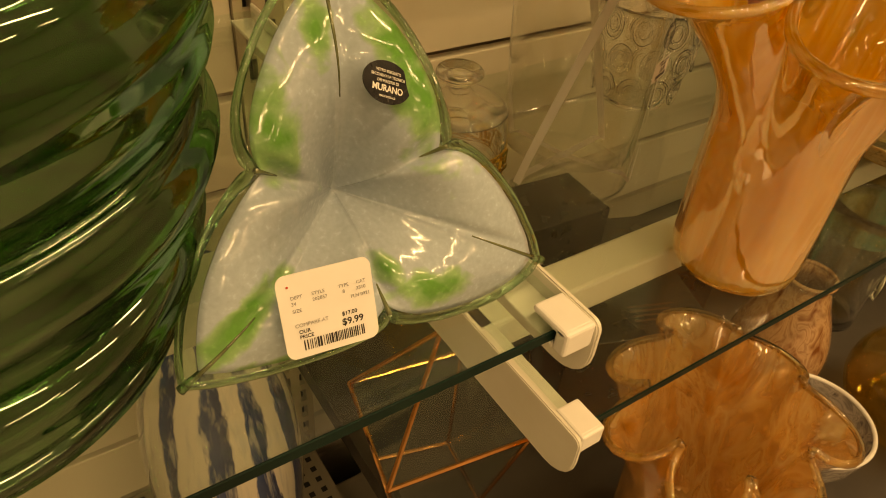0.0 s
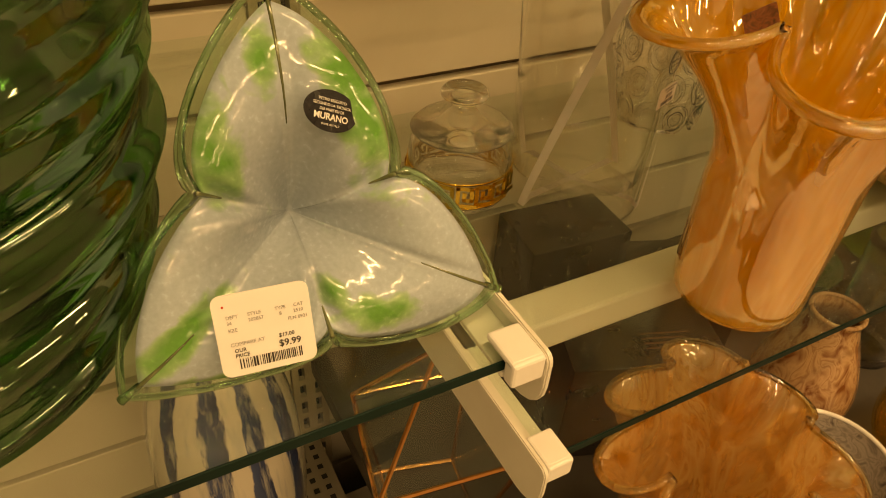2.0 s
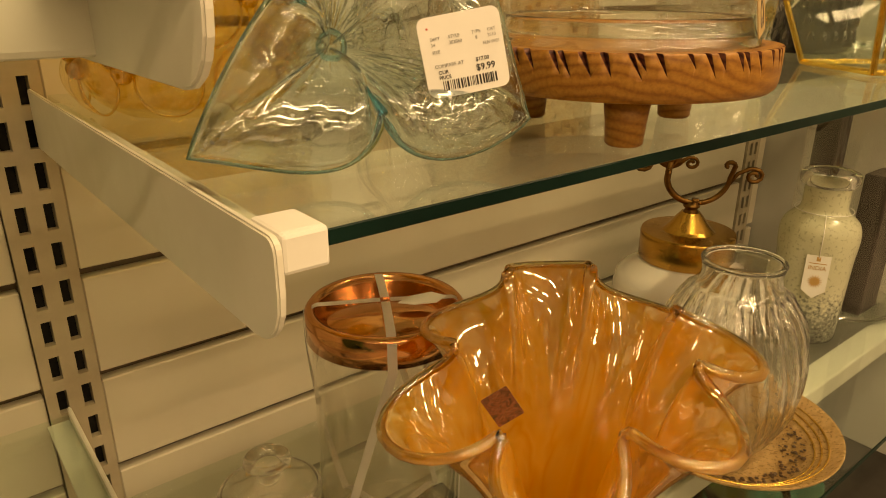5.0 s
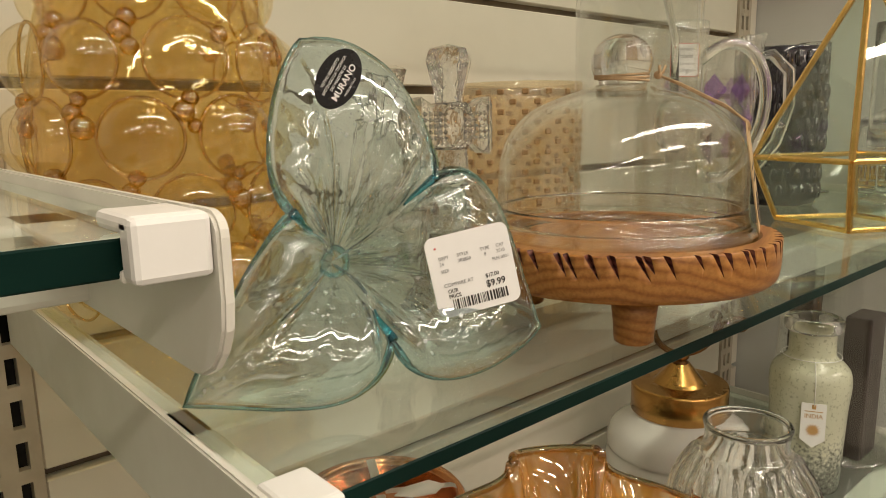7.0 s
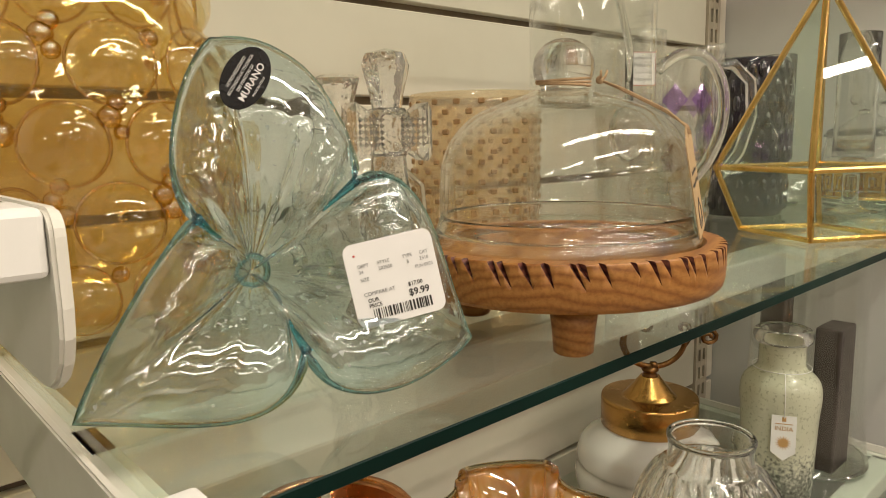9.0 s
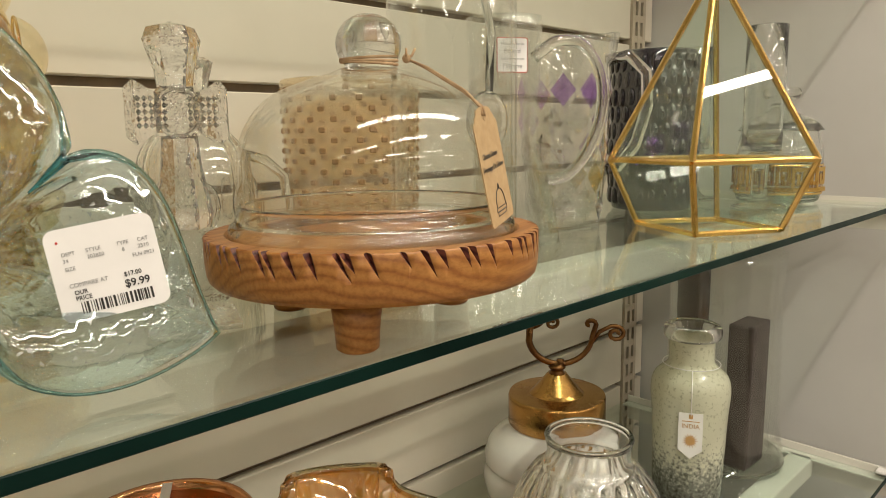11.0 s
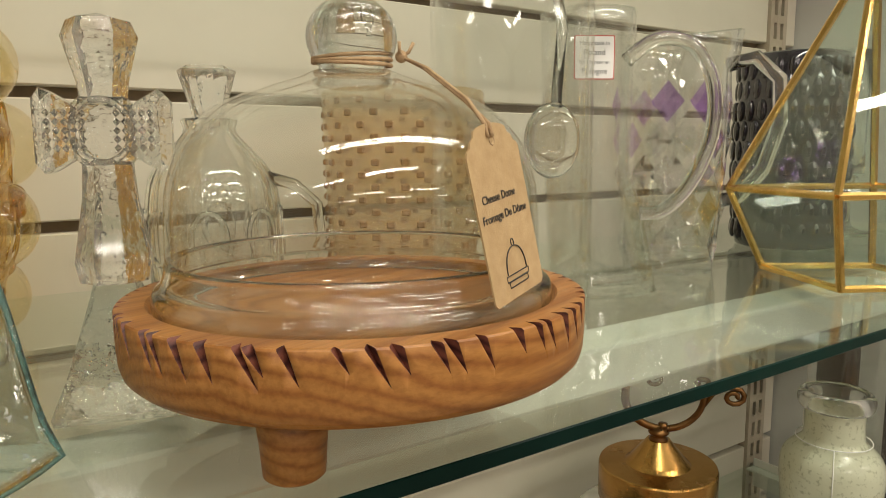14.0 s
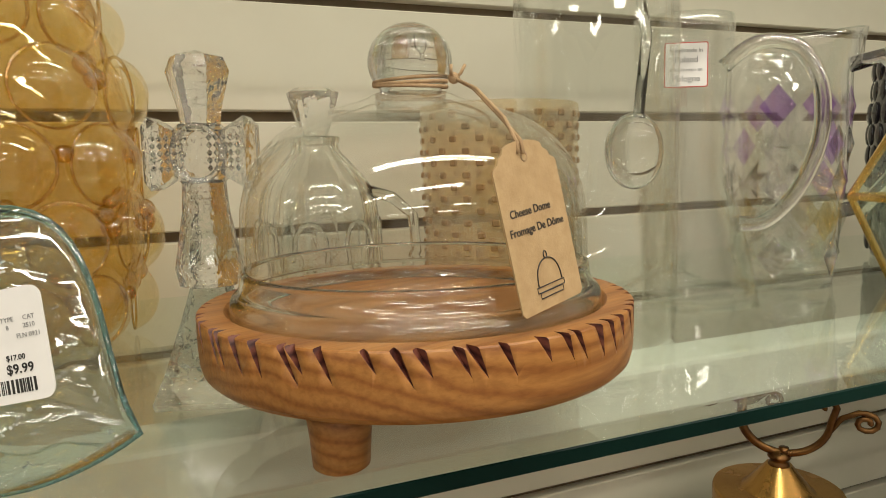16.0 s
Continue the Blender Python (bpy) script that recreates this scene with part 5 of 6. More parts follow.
def canister(x, y, z):
    """Clear round canister with a copper lid ring, wrapped with a flat white ribbon."""
    t = thing("canister", pose(x, y, z), "clear round canister with a copper rim and white ribbon", "canister")
    r, h = 0.0605, 0.200
    part("body", vessel([(r - 0.002, 0.0), (r, 0.003), (r, 0.1), (r, h)], 0.0025, 64, n=3, floor=0.008), M_ACRYL, t)
    part("collar", revolve([(r + 0.0005, h - 0.004), (r + 0.0035, h - 0.003), (r + 0.0035, h + 0.019), (r + 0.001, h + 0.022), (r - 0.004, h + 0.021), (r - 0.004, h - 0.004)], 64, None, True), M_COPPER, t, "polished copper rim")
    lid = revolve([(0, h + 0.016), (r - 0.0045, h + 0.016), (r - 0.0045, h + 0.012), (0, h + 0.012)], 48)
    part("lid", lid, M_COPPER, t, "copper lid inside the rim")
    w = 0.0036

    def band(points):
        b = bmesh.new()
        rows = []
        for p, d in points:
            p, d = Vector(p), Vector(d).normalized() * w
            rows.append((b.verts.new(p - d), b.verts.new(p + d)))
        for p, q in zip(rows, rows[1:]):
            b.faces.new((p[0], p[1], q[1], q[0]))
        g = bmesh.ops.solidify(b, geom=list(b.faces), thickness=0.0006)
        part("ribbon", b, M_CLIP, t, "flat white ribbon", smooth=False)
    top, rr = h + 0.0232, r + 0.0045
    for a0, a1 in ((240, 190), (62, 12), (330, 300), (150, 100)):
        run = []
        ca, sa = math.cos(radians(a0)), math.sin(radians(a0))
        run += [((0.004 * ca, 0.004 * sa, top + 0.001), (-sa, ca, 0)), ((r * 0.9 * ca, r * 0.9 * sa, top), (-sa, ca, 0)), ((rr * ca, rr * sa, h + 0.018), (-sa, ca, 0))]
        for k in range(9):
            q = k / 8
            a = radians(a0 + (a1 - a0) * q)
            run.append((((r + 0.0045 - 0.0025 * min(1, q * 3)) * math.cos(a), (r + 0.0045 - 0.0025 * min(1, q * 3)) * math.sin(a), (h - 0.006) * (1 - q) + 0.004 * q), (-math.sin(a), math.cos(a), 0)))
        cb, sb = math.cos(radians(a1)), math.sin(radians(a1))
        run += [((r * 0.9 * cb, r * 0.9 * sb, 0.0094), (-sb, cb, 0)), ((0, 0, 0.0096), (-sb, cb, 0))]
        band(run)
    part("bow", plate([(0.0, 0.0), (0.012, 0.010), (0.030, 0.014), (0.040, 0.004), (0.030, -0.006), (0.012, -0.006)], 0.0008), M_CLIP, t, "white paper leaf on the lid", smooth=False, at=pose(0.004, -0.012, h + 0.0240, 0, 0, -25))
    # paper label and round seal on the side towards the aisle
    a = 292.0
    nx, ny = math.cos(radians(a)), math.sin(radians(a))
    tag = part("label_card", plate(round_rect(0.031, 0.0175, 0.0015, 3), 0.0003), M_ACRYL, t, "clear adhesive price label", smooth=False,
               at=facing(((r + 0.0032) * nx, (r + 0.0032) * ny, 0.113), (-ny, nx, 0), (0, 0, 1)))
    part("label_face", plate(round_rect(0.030, 0.0165, 0.0015, 3), 0.0002), M_PAPER, tag, smooth=False, at=pose(0, 0, 0.0003))
    lettering(tag, [("COMPARE AT $16.00", 0.003, 0.0052, 0.0022, M_INK, "CENTER", 0), ("OUR PRICE", 0.003, 0.0026, 0.0024, M_INK, "CENTER", 0),
                    ("$9.99", 0.003, -0.0025, 0.0048, M_INK, "CENTER", 0.00006)], 0.0006)
    bars(tag, -0.0085, -0.0072, 0.021, 0.0034, 24, 9)
    seal = part("seal", revolve([(0.0092, 0.0003), (0.0100, 0.0003), (0.0100, 0.0), (0.0092, 0.0)], 32, None, True), M_INK, t, "round black printed quality seal",
                at=facing(((r + 0.0032) * nx, (r + 0.0032) * ny, 0.140), (-ny, nx, 0), (0, 0, 1)))
    part("seal_ring", revolve([(0.0066, 0.0003), (0.0070, 0.0003), (0.0070, 0.0), (0.0066, 0.0)], 28, None, True), M_INK, seal)
    lettering(seal, [("Hand made", 0, 0.0003, 0.0032, M_INK, "CENTER", 0.00003), ("Premium Quality", 0, 0.0073, 0.0018, M_INK, "CENTER", 0), ("Fabriqué à la main", 0, -0.0028, 0.0016, M_INK, "CENTER", 0)], 0.0004)


canister(0.180, -0.198, L)
card = thing("care_card", pose(0.023, -0.150, L + 0.0003, 0, 0, -38), "small cream printed card lying on the glass shelf", "card")
cp = part("sheet", plate(round_rect(0.040, 0.034, 0.001, 2), 0.0005), M_PAPER, card, smooth=False)
for rr in (0.0085, 0.0110):
    part("printed_ring", revolve([(rr, 0.0008), (rr + 0.0005, 0.0008), (rr + 0.0005, 0.0004), (rr, 0.0004)], 28, None, True), M_GREY, cp)
for k in range(4):
    part("printed_line", box(-0.016, 0.016 - 0.004 * (k % 2), 0.0125 - 0.0012 * k, 0.0129 - 0.0012 * k, 0.0005, 0.0007), M_GREY, cp, smooth=False)


def medallion_bowl(x, y, z):
    t = thing("pressed_bowl", pose(x, y, z), "clear pressed glass bowl with oval medallions", "bowl")
    part("body", vessel([(0.026, 0.0), (0.034, 0.006), (0.047, 0.035), (0.052, 0.075), (0.050, 0.105)], 0.004, 48, n=4), M_CLEAR, t)
    for j, (h, r) in enumerate(((0.026, 0.0435), (0.060, 0.0515), (0.092, 0.0515))):
        for i in range(10):
            a = 36 * i + 18 * (j % 2)
            for s in (1.0, 0.55):
                ring = tube([(0.0115 * s * math.cos(u), 0, 0.0150 * s * math.sin(u)) for u in (2 * math.pi * k / 18 for k in range(18))], 0.0016, 6, True)
                part("medallion", ring, M_CRYS, t, at=pose(r * math.cos(radians(a)), r * math.sin(radians(a)), h, 0, 0, a + 90))


medallion_bowl(0.335, -0.130, L)


def gold_plate(x, y, z):
    t = thing("gold_bowl", pose(x, y, z), "wide shallow gold glass bowl, embossed rim and dark spotted ring", "bowl")
    part("dish", revolve(smooth_profile([(0, 0.0), (0.040, 0.0), (0.046, 0.003), (0.070, 0.018), (0.090, 0.036), (0.0925, 0.0375), (0.0915, 0.040), (0.070, 0.0235), (0.046, 0.008), (0.0, 0.006)], 4), 72), M_WOVEN, t)
    rng = random.Random(3)
    spots = bmesh.new()
    for i in range(260):
        a, r = rng.uniform(0, 6.283), rng.uniform(0.047, 0.066)
        zz = 0.0092 + (r - 0.046) * 0.62
        bmesh.ops.create_icosphere(spots, subdivisions=1, radius=rng.uniform(0.0011, 0.0021), matrix=pose(r * math.cos(a), r * math.sin(a), zz) @ Matrix.Diagonal((1, 1, 0.4, 1)))
    tagged(part("spotting", spots, M_LEOP, t, "dark brown raised spots"), kind="stuff")
    for k in range(3):
        part("ring", tube([((0.072 + 0.005 * k) * math.cos(u), (0.072 + 0.005 * k) * math.sin(u), 0.0255 + 0.0038 * k) for u in (2 * math.pi * q / 64 for q in range(64))], 0.0008, 5, True), M_GOLD, t)
    return t


gold = gold_plate(0.512, -0.330, L)
gold.scale = (1.15, 1.15, 1.0)


def swirl_vase(x, y, z):
    t = thing("swirl_vase", pose(x, y, z), "round clear cut glass vase with swirling flutes", "vase")
    sw = lambda a, r, zz: (r * (1 + (0.055 * math.cos(20 * a + zz * 55) if 0.02 < zz < 0.176 else 0)), zz)
    part("body", vessel([(0.030, 0.0), (0.042, 0.008), (0.063, 0.055), (0.0685, 0.100), (0.063, 0.145), (0.048, 0.174), (0.0385, 0.184), (0.0365, 0.194), (0.0380, 0.204)], 0.0035, 132, sw, 5), M_CLEAR, t)
    part("lip", tube([(0.0365 * math.cos(radians(a)), 0.0365 * math.sin(radians(a)), 0.2062) for a in range(0, 360, 10)], 0.0024, 8, True), M_CLEAR, t, "rounded clear glass lip")
    part("foot", revolve([(0.024, -0.003), (0.031, -0.004), (0.0335, -0.001), (0.031, 0.0005), (0.024, 0.0005)], 48, None, True), M_CLEAR, t, "plain clear glass foot ring")


swirl_vase(0.505, -0.322, L + 0.0100)


def lidded_jar(m):
    t = thing("lidded_jar", m, "white milk glass jar with brass lid and scrolled bronze finial", "jar")
    part("body", vessel([(0.060, 0.0), (0.085, 0.012), (0.094, 0.045), (0.090, 0.062), (0.092, 0.070), (0.086, 0.092), (0.064, 0.110), (0.060, 0.114)], 0.004, 64, n=4), M_MILK, t)
    lid = part("lid", revolve([(0, 0.114), (0.0585, 0.114), (0.0612, 0.116), (0.0612, 0.150), (0.0600, 0.1535), (0.034, 0.1545), (0.030, 0.158), (0.020, 0.170), (0.012, 0.180), (0.0, 0.180)], 64), M_BRASS, t, "brushed aged brass lid")
    for p in lid.data.polygons:
        p.use_smooth = abs(p.normal.z) < 0.5
    fin = part("finial", revolve(smooth_profile([(0.0, 0.178), (0.010, 0.179), (0.008, 0.184), (0.011, 0.188), (0.006, 0.193), (0.0, 0.195)], 3), 20), M_BRONZE, lid, "dark bronze scroll finial")

    def curl(start, centre, r, a0, turns, steps=14):
        pts = [(x, 0, z) for x, z in start]
        for k in range(steps):
            a = radians(a0 + turns * k / (steps - 1))
            q = r * (1 - 0.72 * k / (steps - 1))
            pts.append((centre[0] + q * math.cos(a), 0, centre[1] + q * math.sin(a)))
        return [(x * 1.2, y, z - 0.004) for x, y, z in pts]
    bowl = [(0.040 * math.cos(radians(a)) + 0.004, 0, 0.2275 + 0.036 * math.sin(radians(a))) for a in range(188, 366, 10)]
    part("scroll", tube([(-0.034, 0, 0.246)] + bowl + curl([], (0.034, 0.246), 0.0065, 0, 250, 9), 0.0036, 8, taper=lambda u: 1.25 - 0.5 * u), M_BRONZE, lid)
    part("scroll", tube(curl([(-0.026, 0.245), (-0.036, 0.257), (-0.050, 0.261)], (-0.0555, 0.2480), 0.0125, 90, 480), 0.0030, 8), M_BRONZE, lid)
    part("scroll", tube(curl([(0.036, 0.222), (0.044, 0.236), (0.056, 0.243)], (0.0610, 0.2330), 0.0100, 90, -480), 0.0028, 8), M_BRONZE, lid)
    part("scroll", tube(curl([(-0.020, 0.246), (-0.010, 0.256)], (-0.0060, 0.2485), 0.0075, 80, -420), 0.0024, 8), M_BRONZE, lid)
    for w, h, tilt in ((0.020, 0.036, 0), (0.016, 0.032, 26), (0.016, 0.032, -26), (0.012, 0.026, 50), (0.012, 0.026, -50)):
        b = revolve(smooth_profile([(0.0, 0.0), (w * 0.24, h * 0.28), (w * 0.34, h * 0.58), (0.0, h)], 3), 10)
        bmesh.ops.scale(b, vec=(1, 0.5, 1), verts=b.verts)
        part("leaf", b, M_BRONZE, lid, at=pose(-0.033, 0, 0.236, 0, tilt, 0))
    part("scroll", tube([(0.004, 0, 0.190), (0.004, 0, 0.1975)], 0.0048, 8), M_BRONZE, lid)


lidded_jar(pose(0.703, -0.142, L, 0, 0, -43))


def sand_glass():
    """Pale frosted glass with dark grains, greyer towards the foot where the grains lie thick."""
    m, nt, out = mat("sand_frosted_glass")
    co = nt.nodes.new("ShaderNodeTexCoord")
    sep = nt.nodes.new("ShaderNodeSeparateXYZ")
    nt.links.new(co.outputs["Object"], sep.inputs[0])
    nz = grain(nt, 210.0, 3.0)
    big = grain(nt, 40.0, 3.0)
    ma = nt.nodes.new("ShaderNodeMath")
    ma.operation, ma.inputs[1].default_value = "MULTIPLY_ADD", 7.0
    nt.links.new(sep.outputs["Z"], ma.inputs[0])
    nt.links.new(nz.outputs["Fac"], ma.inputs[2])
    r = ramp(nt, ma.outputs[0], [(0.45, (0.10, 0.10, 0.08)), (0.75, (0.26, 0.27, 0.22)), (1.0, (0.80, 0.80, 0.63))])
    rb = ramp(nt, nz.outputs["Fac"], [(0.32, (0.70, 0.70, 0.64)), (0.45, (1, 1, 1))])
    mx = nt.nodes.new("ShaderNodeMixRGB")
    mx.blend_type, mx.inputs[0].default_value = "MULTIPLY", 1.0
    nt.links.new(r.outputs["Color"], mx.inputs[1])
    nt.links.new(rb.outputs["Color"], mx.inputs[2])
    p = node(nt, "BsdfPrincipled", Roughness=0.22, Coat_Weight=0.8, Coat_Roughness=0.08)
    nt.links.new(mx.outputs[0], p.inputs["Base Color"])
    bump(nt, big.outputs["Fac"], 0.5, 0.002, p.inputs["Normal"])
    tl = nt.nodes.new("ShaderNodeBsdfTranslucent")
    nt.links.new(mx.outputs[0], tl.inputs["Color"])
    m1 = node(nt, "MixShader", Fac=0.35)
    nt.links.new(p.outputs[0], m1.inputs[1])
    nt.links.new(tl.outputs[0], m1.inputs[2])
    nt.links.new(m1.outputs[0], out.inputs[0])
    return m


M_SAND = sand_glass()


def tall_bottle(x, y, z):
    t = thing("crackle_bottle", pose(x, y, z), "frosted crackle glass bottle with wide neck and paper tag", "bottle")
    part("body", vessel([(0.040, 0.0), (0.044, 0.004), (0.0455, 0.05), (0.0475, 0.11), (0.050, 0.145), (0.046, 0.165), (0.031, 0.180), (0.0285, 0.190), (0.0285, 0.214)], 0.0035, 56, n=4), M_SAND, t)
    part("lip", revolve(smooth_profile([(0.0288, 0.213), (0.0345, 0.216), (0.0365, 0.224), (0.0345, 0.231), (0.0290, 0.233), (0.0258, 0.228), (0.0258, 0.214)], 4), 48), M_KNOB, t, "thick clear glass lip")
    a = 208.0
    nx, ny = math.cos(radians(a)), math.sin(radians(a))
    out = [(-0.0145, 0.028), (-0.0145, -0.020), (0.0, -0.031), (0.0145, -0.020), (0.0145, 0.028)]
    tag = thing("paper_tag", Matrix.Translation((x, y, z)) @ facing((0.0515 * nx, 0.0515 * ny, 0.103), (-ny, nx, 0), (-0.05 * nx, -0.05 * ny, 1)), "white pointed paper tag with gold print, hung on a bottle", "tag")
    p = part("card", plate(out[::-1], 0.0005), M_PAPER, tag, smooth=False)
    lettering(p, [("INDIA", 0, 0.0085, 0.0080, M_GOLDINK, "CENTER", 0.00005)], 0.0008)
    part("mark", box(-0.0024, 0.0024, 0.0205, 0.0262, 0.0005, 0.0008), M_GOLDINK, p, smooth=False)
    part("print_line", box(-0.0105, 0.0105, 0.0168, 0.0178, 0.0005, 0.0007), M_GOLDINK, p, smooth=False)
    for i in range(16):
        b = revolve([(0, 0.0), (0.0011, 0.0045), (0, 0.0098)], 6)
        bmesh.ops.scale(b, vec=(1, 0.15, 1), verts=b.verts)
        part("ray", b, M_GOLDINK, p, smooth=False, at=pose(0, -0.0075, 0.0007, -90, 0, 0) @ pose(0, 0, 0, 0, 22.5 * i, 0))
    part("cord", tube([(0.036 * math.cos(u), 0.036 * math.sin(u), 0.181) for u in (2 * math.pi * k / 24 for k in range(24))], 0.0006, 5, True), M_CLIP, t)
    part("cord", tube([(0.036 * nx, 0.036 * ny, 0.181), (0.050 * nx, 0.050 * ny, 0.158), (0.0522 * nx, 0.0522 * ny, 0.128)], 0.0006, 5), M_CLIP, t)


tall_bottle(0.852, -0.247, L)


def bell_cloche(x, y, z):
    t = thing("bell_vase", pose(x, y, z), "tall clear flared glass vase over dark blocks", "vase")
    part("body", revolve(smooth_profile([(0.090, 0.004), (0.088, 0.012), (0.083, 0.06), (0.079, 0.14), (0.077, 0.22), (0.080, 0.31)], 5) +
                         smooth_profile([(0.0775, 0.31), (0.0745, 0.22), (0.0765, 0.14), (0.0805, 0.06), (0.086, 0.012), (0.088, 0.004)], 5), 56, None, True), M_BLOWN, t)
    part("foot", revolve([(0, 0), (0.080, 0.0), (0.090, 0.002), (0.090, 0.004), (0, 0.006)], 56), M_CLEAR, t)
    for x0, x1, y0, y1, h in ((-0.052, 0.010, -0.062, -0.028, 0.215), (-0.055, -0.018, 0.014, 0.048, 0.300)):
        s = thing("dark_block", pose(x, y, z), "tall dark brown block standing in a clear vase", "block", "dark blocks")
        part("block", box(x0, x1, y0, y1, 0.0065, h, 0.003), M_DARKBR, s, smooth=False)


bell_cloche(0.998, -0.225, L)


# ---- the next bay: green vase, and what stands below the glass ----
def green_vase(x, y, z):
    t = thing("ribbed_vase", pose(x, y, z), "large green blown glass vase with swelling rings", "vase")
    rip = lambda a, r, zz: (r * (1 + 0.006 * math.sin(3 * a + zz * 30) + 0.004 * math.sin(7 * a - zz * 55) + 0.010 * math.sin(zz * 350 + 1.2 * math.sin(2 * a))), zz + 0.007 * math.sin(2 * a + 1.0) * min(1, zz / 0.05))
    prof = [(0.050, 0.0), (0.072, 0.003), (0.084, 0.012), (0.088, 0.022), (0.085, 0.030), (0.0805, 0.033), (0.090, 0.037), (0.0975, 0.048), (0.0985, 0.058), (0.095, 0.068), (0.0900, 0.071),
            (0.0985, 0.075), (0.106, 0.088), (0.108, 0.100), (0.105, 0.112), (0.1010, 0.116), (0.107, 0.122), (0.112, 0.140), (0.113, 0.156), (0.1085, 0.170), (0.1065, 0.176), (0.1105, 0.184), (0.114, 0.205), (0.113, 0.230), (0.108, 0.270), (0.100, 0.31)]
    part("body", vessel(prof, 0.004, 96, rip, 4), M_GREENG, t)
    lab = part("label_card", plate(round_rect(0.022, 0.024, 0.001, 2), 0.0003), M_GREY, t, "dim paper label inside the glass", smooth=False,
               at=facing((0.052, 0.03, 0.165), (0.9, -0.4, 0), (0, 0, 1)))
    return t


green = green_vase(-0.276, -0.322, F)
green.scale = (1.08, 1.08, 1.0)


def striped_vase(x, y, z):
    t = thing("striped_vase", pose(x, y, z), "white ceramic vase with dark blue vertical brush stripes", "vase")
    part("body", vessel([(0.048, 0.0), (0.056, 0.012), (0.070, 0.12), (0.073, 0.21), (0.066, 0.29), (0.050, 0.355), (0.036, 0.395), (0.034, 0.415), (0.039, 0.43)], 0.005, 64, n=5), M_STRIPE, t)


striped_vase(-0.150, -0.150, 0.80)
handkerchief("ruffled_vase", pose(0.196, -0.420, DECK), 0.052, 0.205,
             [(-150, 0.112, 0.200), (-100, 0.105, 0.190), (-45, 0.112, 0.205), (10, 0.100, 0.215), (65, 0.105, 0.225), (120, 0.100, 0.215), (165, 0.108, 0.205)],
             0.068, 0.014, M_ORANGE2, M_ORIM, "orange swirled glass vase with a wide ruffled rim", start=0.35, belly=0.12)


def mottled_vase(x, y, z):
    t = thing("mottled_vase", pose(x, y, z), "brown and cream mottled ceramic vase with narrow neck", "vase")
    part("body", vessel([(0.045, 0.0), (0.056, 0.02), (0.058, 0.06), (0.048, 0.098), (0.034, 0.134), (0.028, 0.153), (0.030, 0.162)], 0.004, 48, n=5), M_BROWNV, t)
    part("lip", tube([(0.028 * math.cos(radians(a)), 0.028 * math.sin(radians(a)), 0.1635) for a in range(0, 360, 12)], 0.0028, 8, True), M_BROWNV, t, "thick rounded ceramic lip")


mottled_vase(0.478, -0.330, DECK)


def swan_glass(x, y, z):
    t = thing("etched_glass", pose(x, y, z, 0, 0, -60), "clear tall glass etched with a white swan", "glass")
    part("body", vessel([(0.040, 0.0), (0.043, 0.005), (0.044, 0.09), (0.052, 0.185)], 0.003, 48, n=4), M_CLEAR, t)
    part("etching", tube([(0.046, -0.014, 0.06), (0.046, -0.018, 0.082), (0.0462, -0.008, 0.094), (0.0463, -0.004, 0.082), (0.0462, -0.010, 0.070), (0.0462, 0.004, 0.058), (0.0462, 0.018, 0.066)], 0.0014, 6), M_FROST, t)
    part("etching", tube([(0.046, -0.012, 0.055), (0.0465, 0.002, 0.050), (0.0455, 0.018, 0.058)], 0.0018, 6), M_FROST, t)


swan_glass(0.655, -0.300, DECK)
swan_glass_amber = thing("amber_tumbler", pose(0.735, -0.215, DECK), "amber lustre glass tumbler", "glass")
part("body", vessel([(0.035, 0.0), (0.045, 0.006), (0.052, 0.09), (0.050, 0.17)], 0.003, 40, n=4), M_AMBER2, swan_glass_amber)


def flat_plate(x, y, z, r, tilt):
    t = thing("teal_plate", pose(x, y, z, 0, 0, 0), "dark teal glass plate with a raised rim", "plate", "teal plates")
    part("dish", revolve(smooth_profile([(0, 0.002), (r * 0.6, 0.002), (r * 0.75, 0.006), (r, 0.022), (r + 0.001, 0.025), (r * 0.75, 0.010), (r * 0.6, 0.006), (0, 0.006)], 4), 64), M_TEALG, t)


flat_plate(0.690, -0.130, DECK + 0.001, 0.085, 0)
flat_plate(0.900, -0.200, DECK + 0.001, 0.105, 0)


def round_bottle(x, y, z):
    t = thing("round_bottle", pose(x, y, z), "smoky amber round glass bottle with a short neck", "bottle")
    part("body", vessel([(0.040, 0.0), (0.060, 0.008), (0.082, 0.05), (0.078, 0.09), (0.055, 0.118), (0.026, 0.130), (0.0195, 0.138), (0.021, 0.148)], 0.003, 56, n=5), M_AMBER2, t)
    part("lip", tube([(0.0195 * math.cos(radians(a)), 0.0195 * math.sin(radians(a)), 0.1492) for a in range(0, 360, 12)], 0.0022, 8, True), M_AMBER2, t, "rolled glass lip")


round_bottle(0.560, -0.470, DECK)


def marbled_bowl(x, y, z):
    t = thing("marbled_bowl", pose(x, y, z), "grey marbled bowl with a white rim", "bowl")
    part("body", vessel([(0.028, 0.0), (0.036, 0.006), (0.056, 0.04), (0.064, 0.075)], 0.004, 48, n=4), M_MOTT, t)
    part("rim", tube([(0.062 * math.cos(u), 0.062 * math.sin(u), 0.077) for u in (2 * math.pi * k / 48 for k in range(48))], 0.0026, 8, True), M_MILK, t, "white glazed rim")


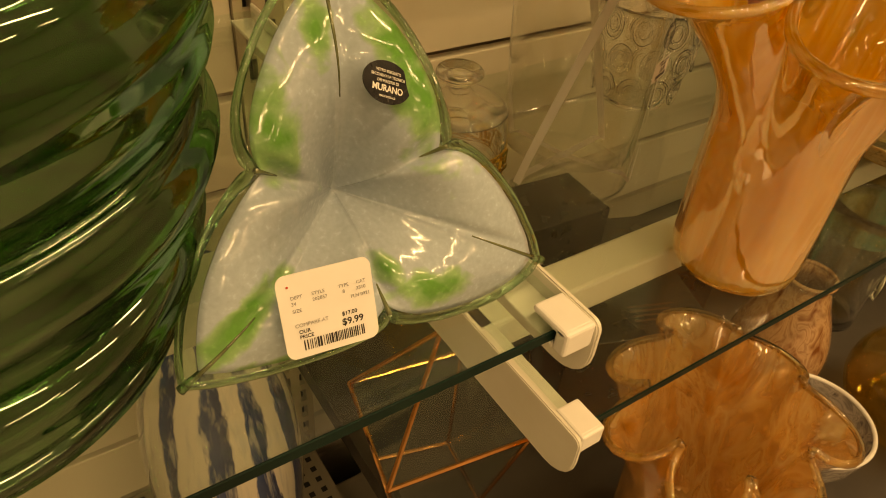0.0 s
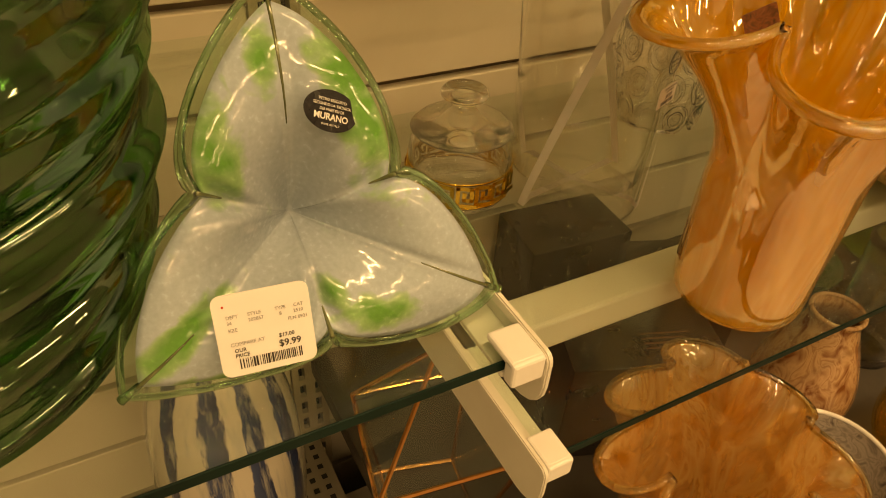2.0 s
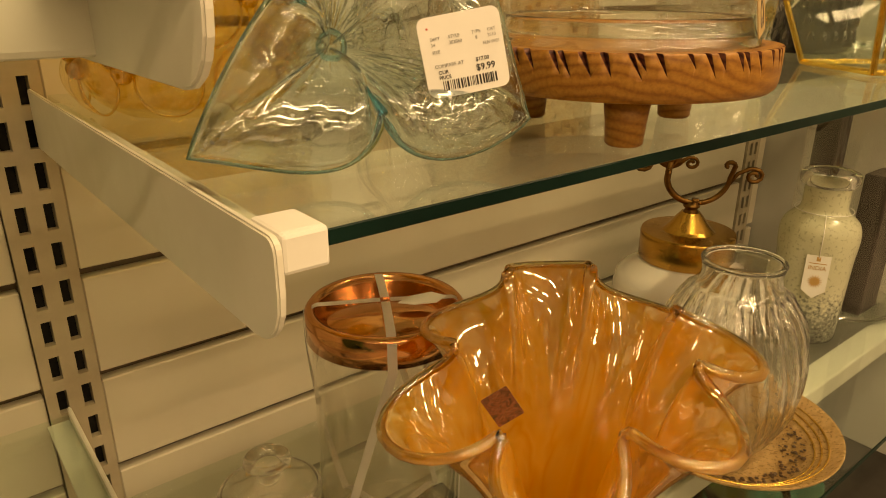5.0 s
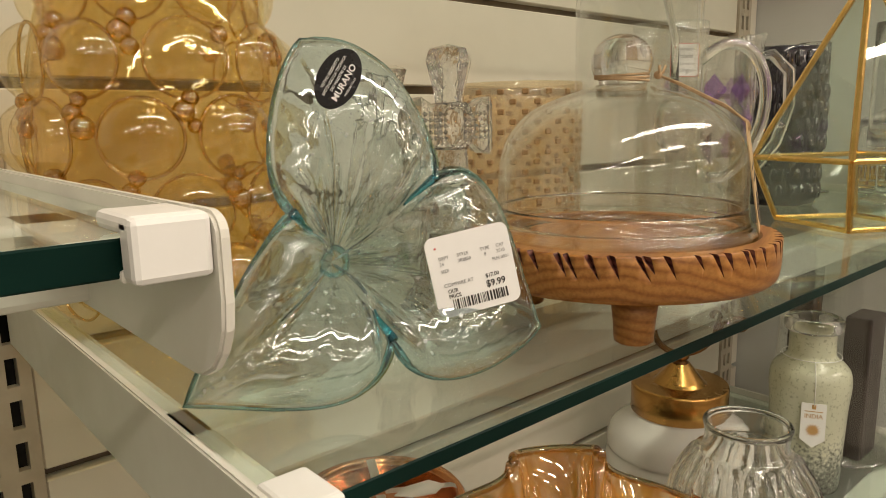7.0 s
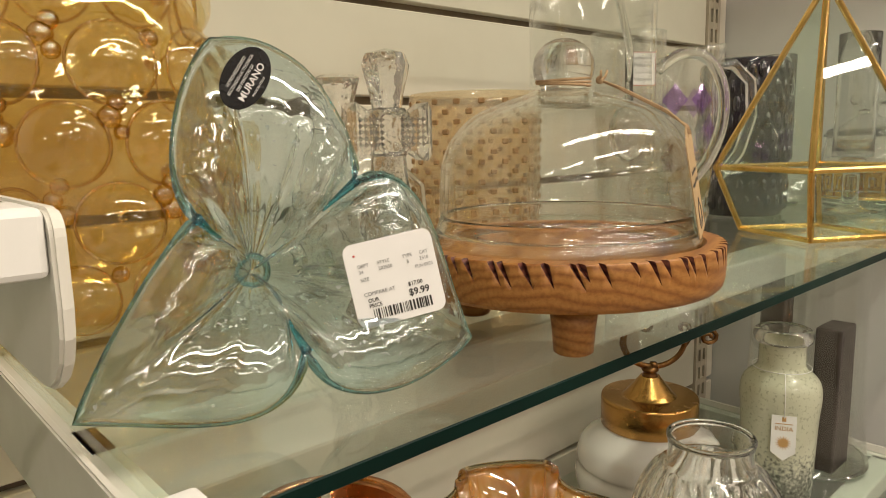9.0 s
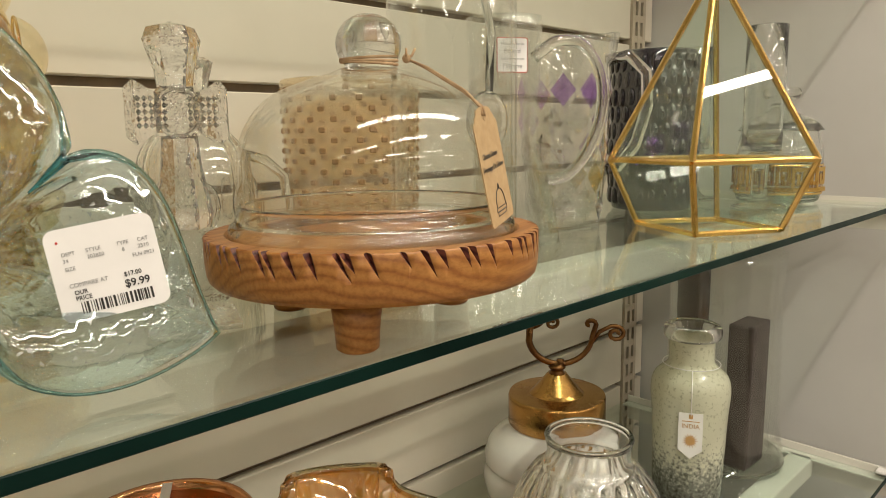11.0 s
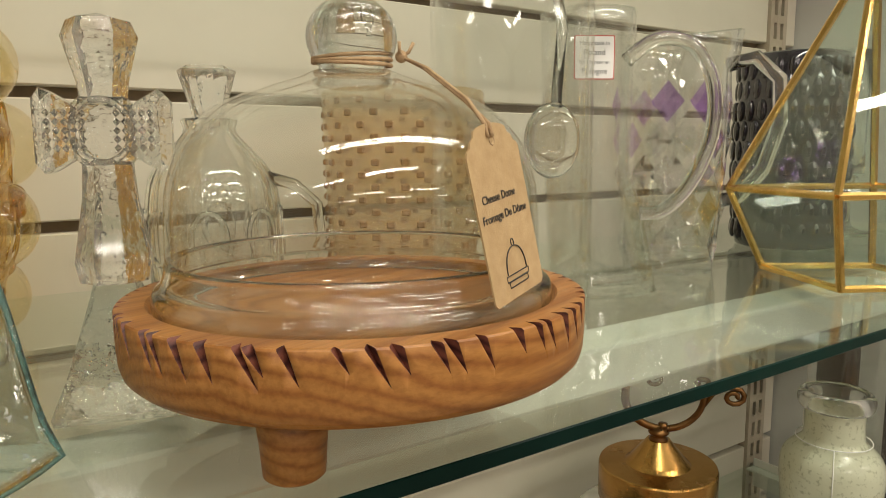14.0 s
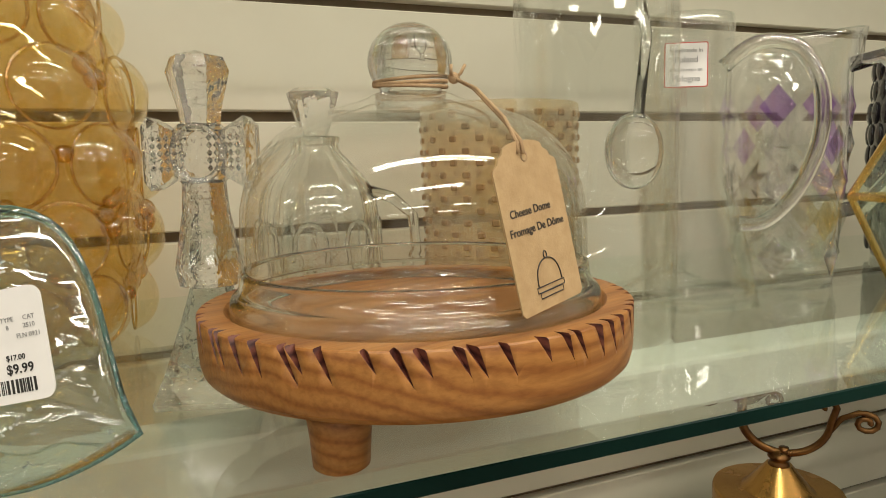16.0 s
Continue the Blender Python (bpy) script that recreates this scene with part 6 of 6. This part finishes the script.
marbled_bowl(0.392, -0.430, DECK)
terrarium("terrarium", pose(0.020, -0.250, DECK, 0, 0, 15), [(-0.085, -0.030), (-0.030, 0.080), (0.080, 0.030), (0.045, -0.085)],
          [(-0.055, -0.020), (-0.015, 0.055), (0.055, 0.015), (0.025, -0.055)], (0.0028, 0.120, 0.230), 0.0024, M_COPPER, M_PANE,
          "geometric terrarium of copper wire with clear glass panes")
terrarium("terrarium", pose(0.880, -0.450, DECK, 0, 0, 30), [(-0.075, -0.030), (-0.030, 0.070), (0.070, 0.030), (0.045, -0.075)],
          [(-0.050, -0.020), (-0.015, 0.050), (0.050, 0.015), (0.025, -0.050)], (0.0028, 0.070, 0.170), 0.0022, M_COPPER, M_PANE,
          "small geometric terrarium of copper wire")


def carton(m, w, d, h, printed):
    t = thing("black_carton", m, "glossy black cardboard gift box with faint copper print", "box", "black boxes")
    b = part("box", box(-w / 2, w / 2, -d / 2, d / 2, 0, h, 0.0015), M_BOXB, t, smooth=False)
    if printed:
        for rr in (0.018, 0.0205):
            ring = revolve([(rr, h + 0.0005), (rr + 0.0008, h + 0.0005), (rr + 0.0008, h + 0.0001), (rr, h + 0.0001)], 36, None, True)
            part("printed_ring", ring, M_DARKP, b, at=pose(-w * 0.18, d * 0.1, 0))
        for k in range(4):
            part("printed_line", box(0.0, 0.055 - 0.008 * (k % 3), -0.020 - 0.007 * k, -0.018 - 0.007 * k, h + 0.0001, h + 0.0005), M_DARKP, b, smooth=False)
    return t


M_DARKP = paint("dull_copper_print", (0.10, 0.05, 0.03), (0.15, 0.08, 0.05), 50.0, 0.5)
carton(pose(0.275, -0.235, DECK, 0, 0, -20), 0.17, 0.13, 0.145, True)
carton(pose(0.420, -0.150, DECK, 0, 0, -20), 0.15, 0.12, 0.105, True)
carton(pose(0.300, -0.070, DECK, 0, 0, -4), 0.14, 0.09, 0.160, False)
carton(pose(0.060, -0.440, DECK, 0, 0, 8), 0.15, 0.12, 0.030, False)
pt = thing("price_ticket", facing((0.345, -0.300, DECK + 0.1062), (0.9, -0.35, 0), (0.35, 0.9, 0)), "small cream price sticker on a black box", "price tag")
part("ticket", plate(round_rect(0.026, 0.018, 0.001, 2), 0.0004), M_PAPER, pt, smooth=False)
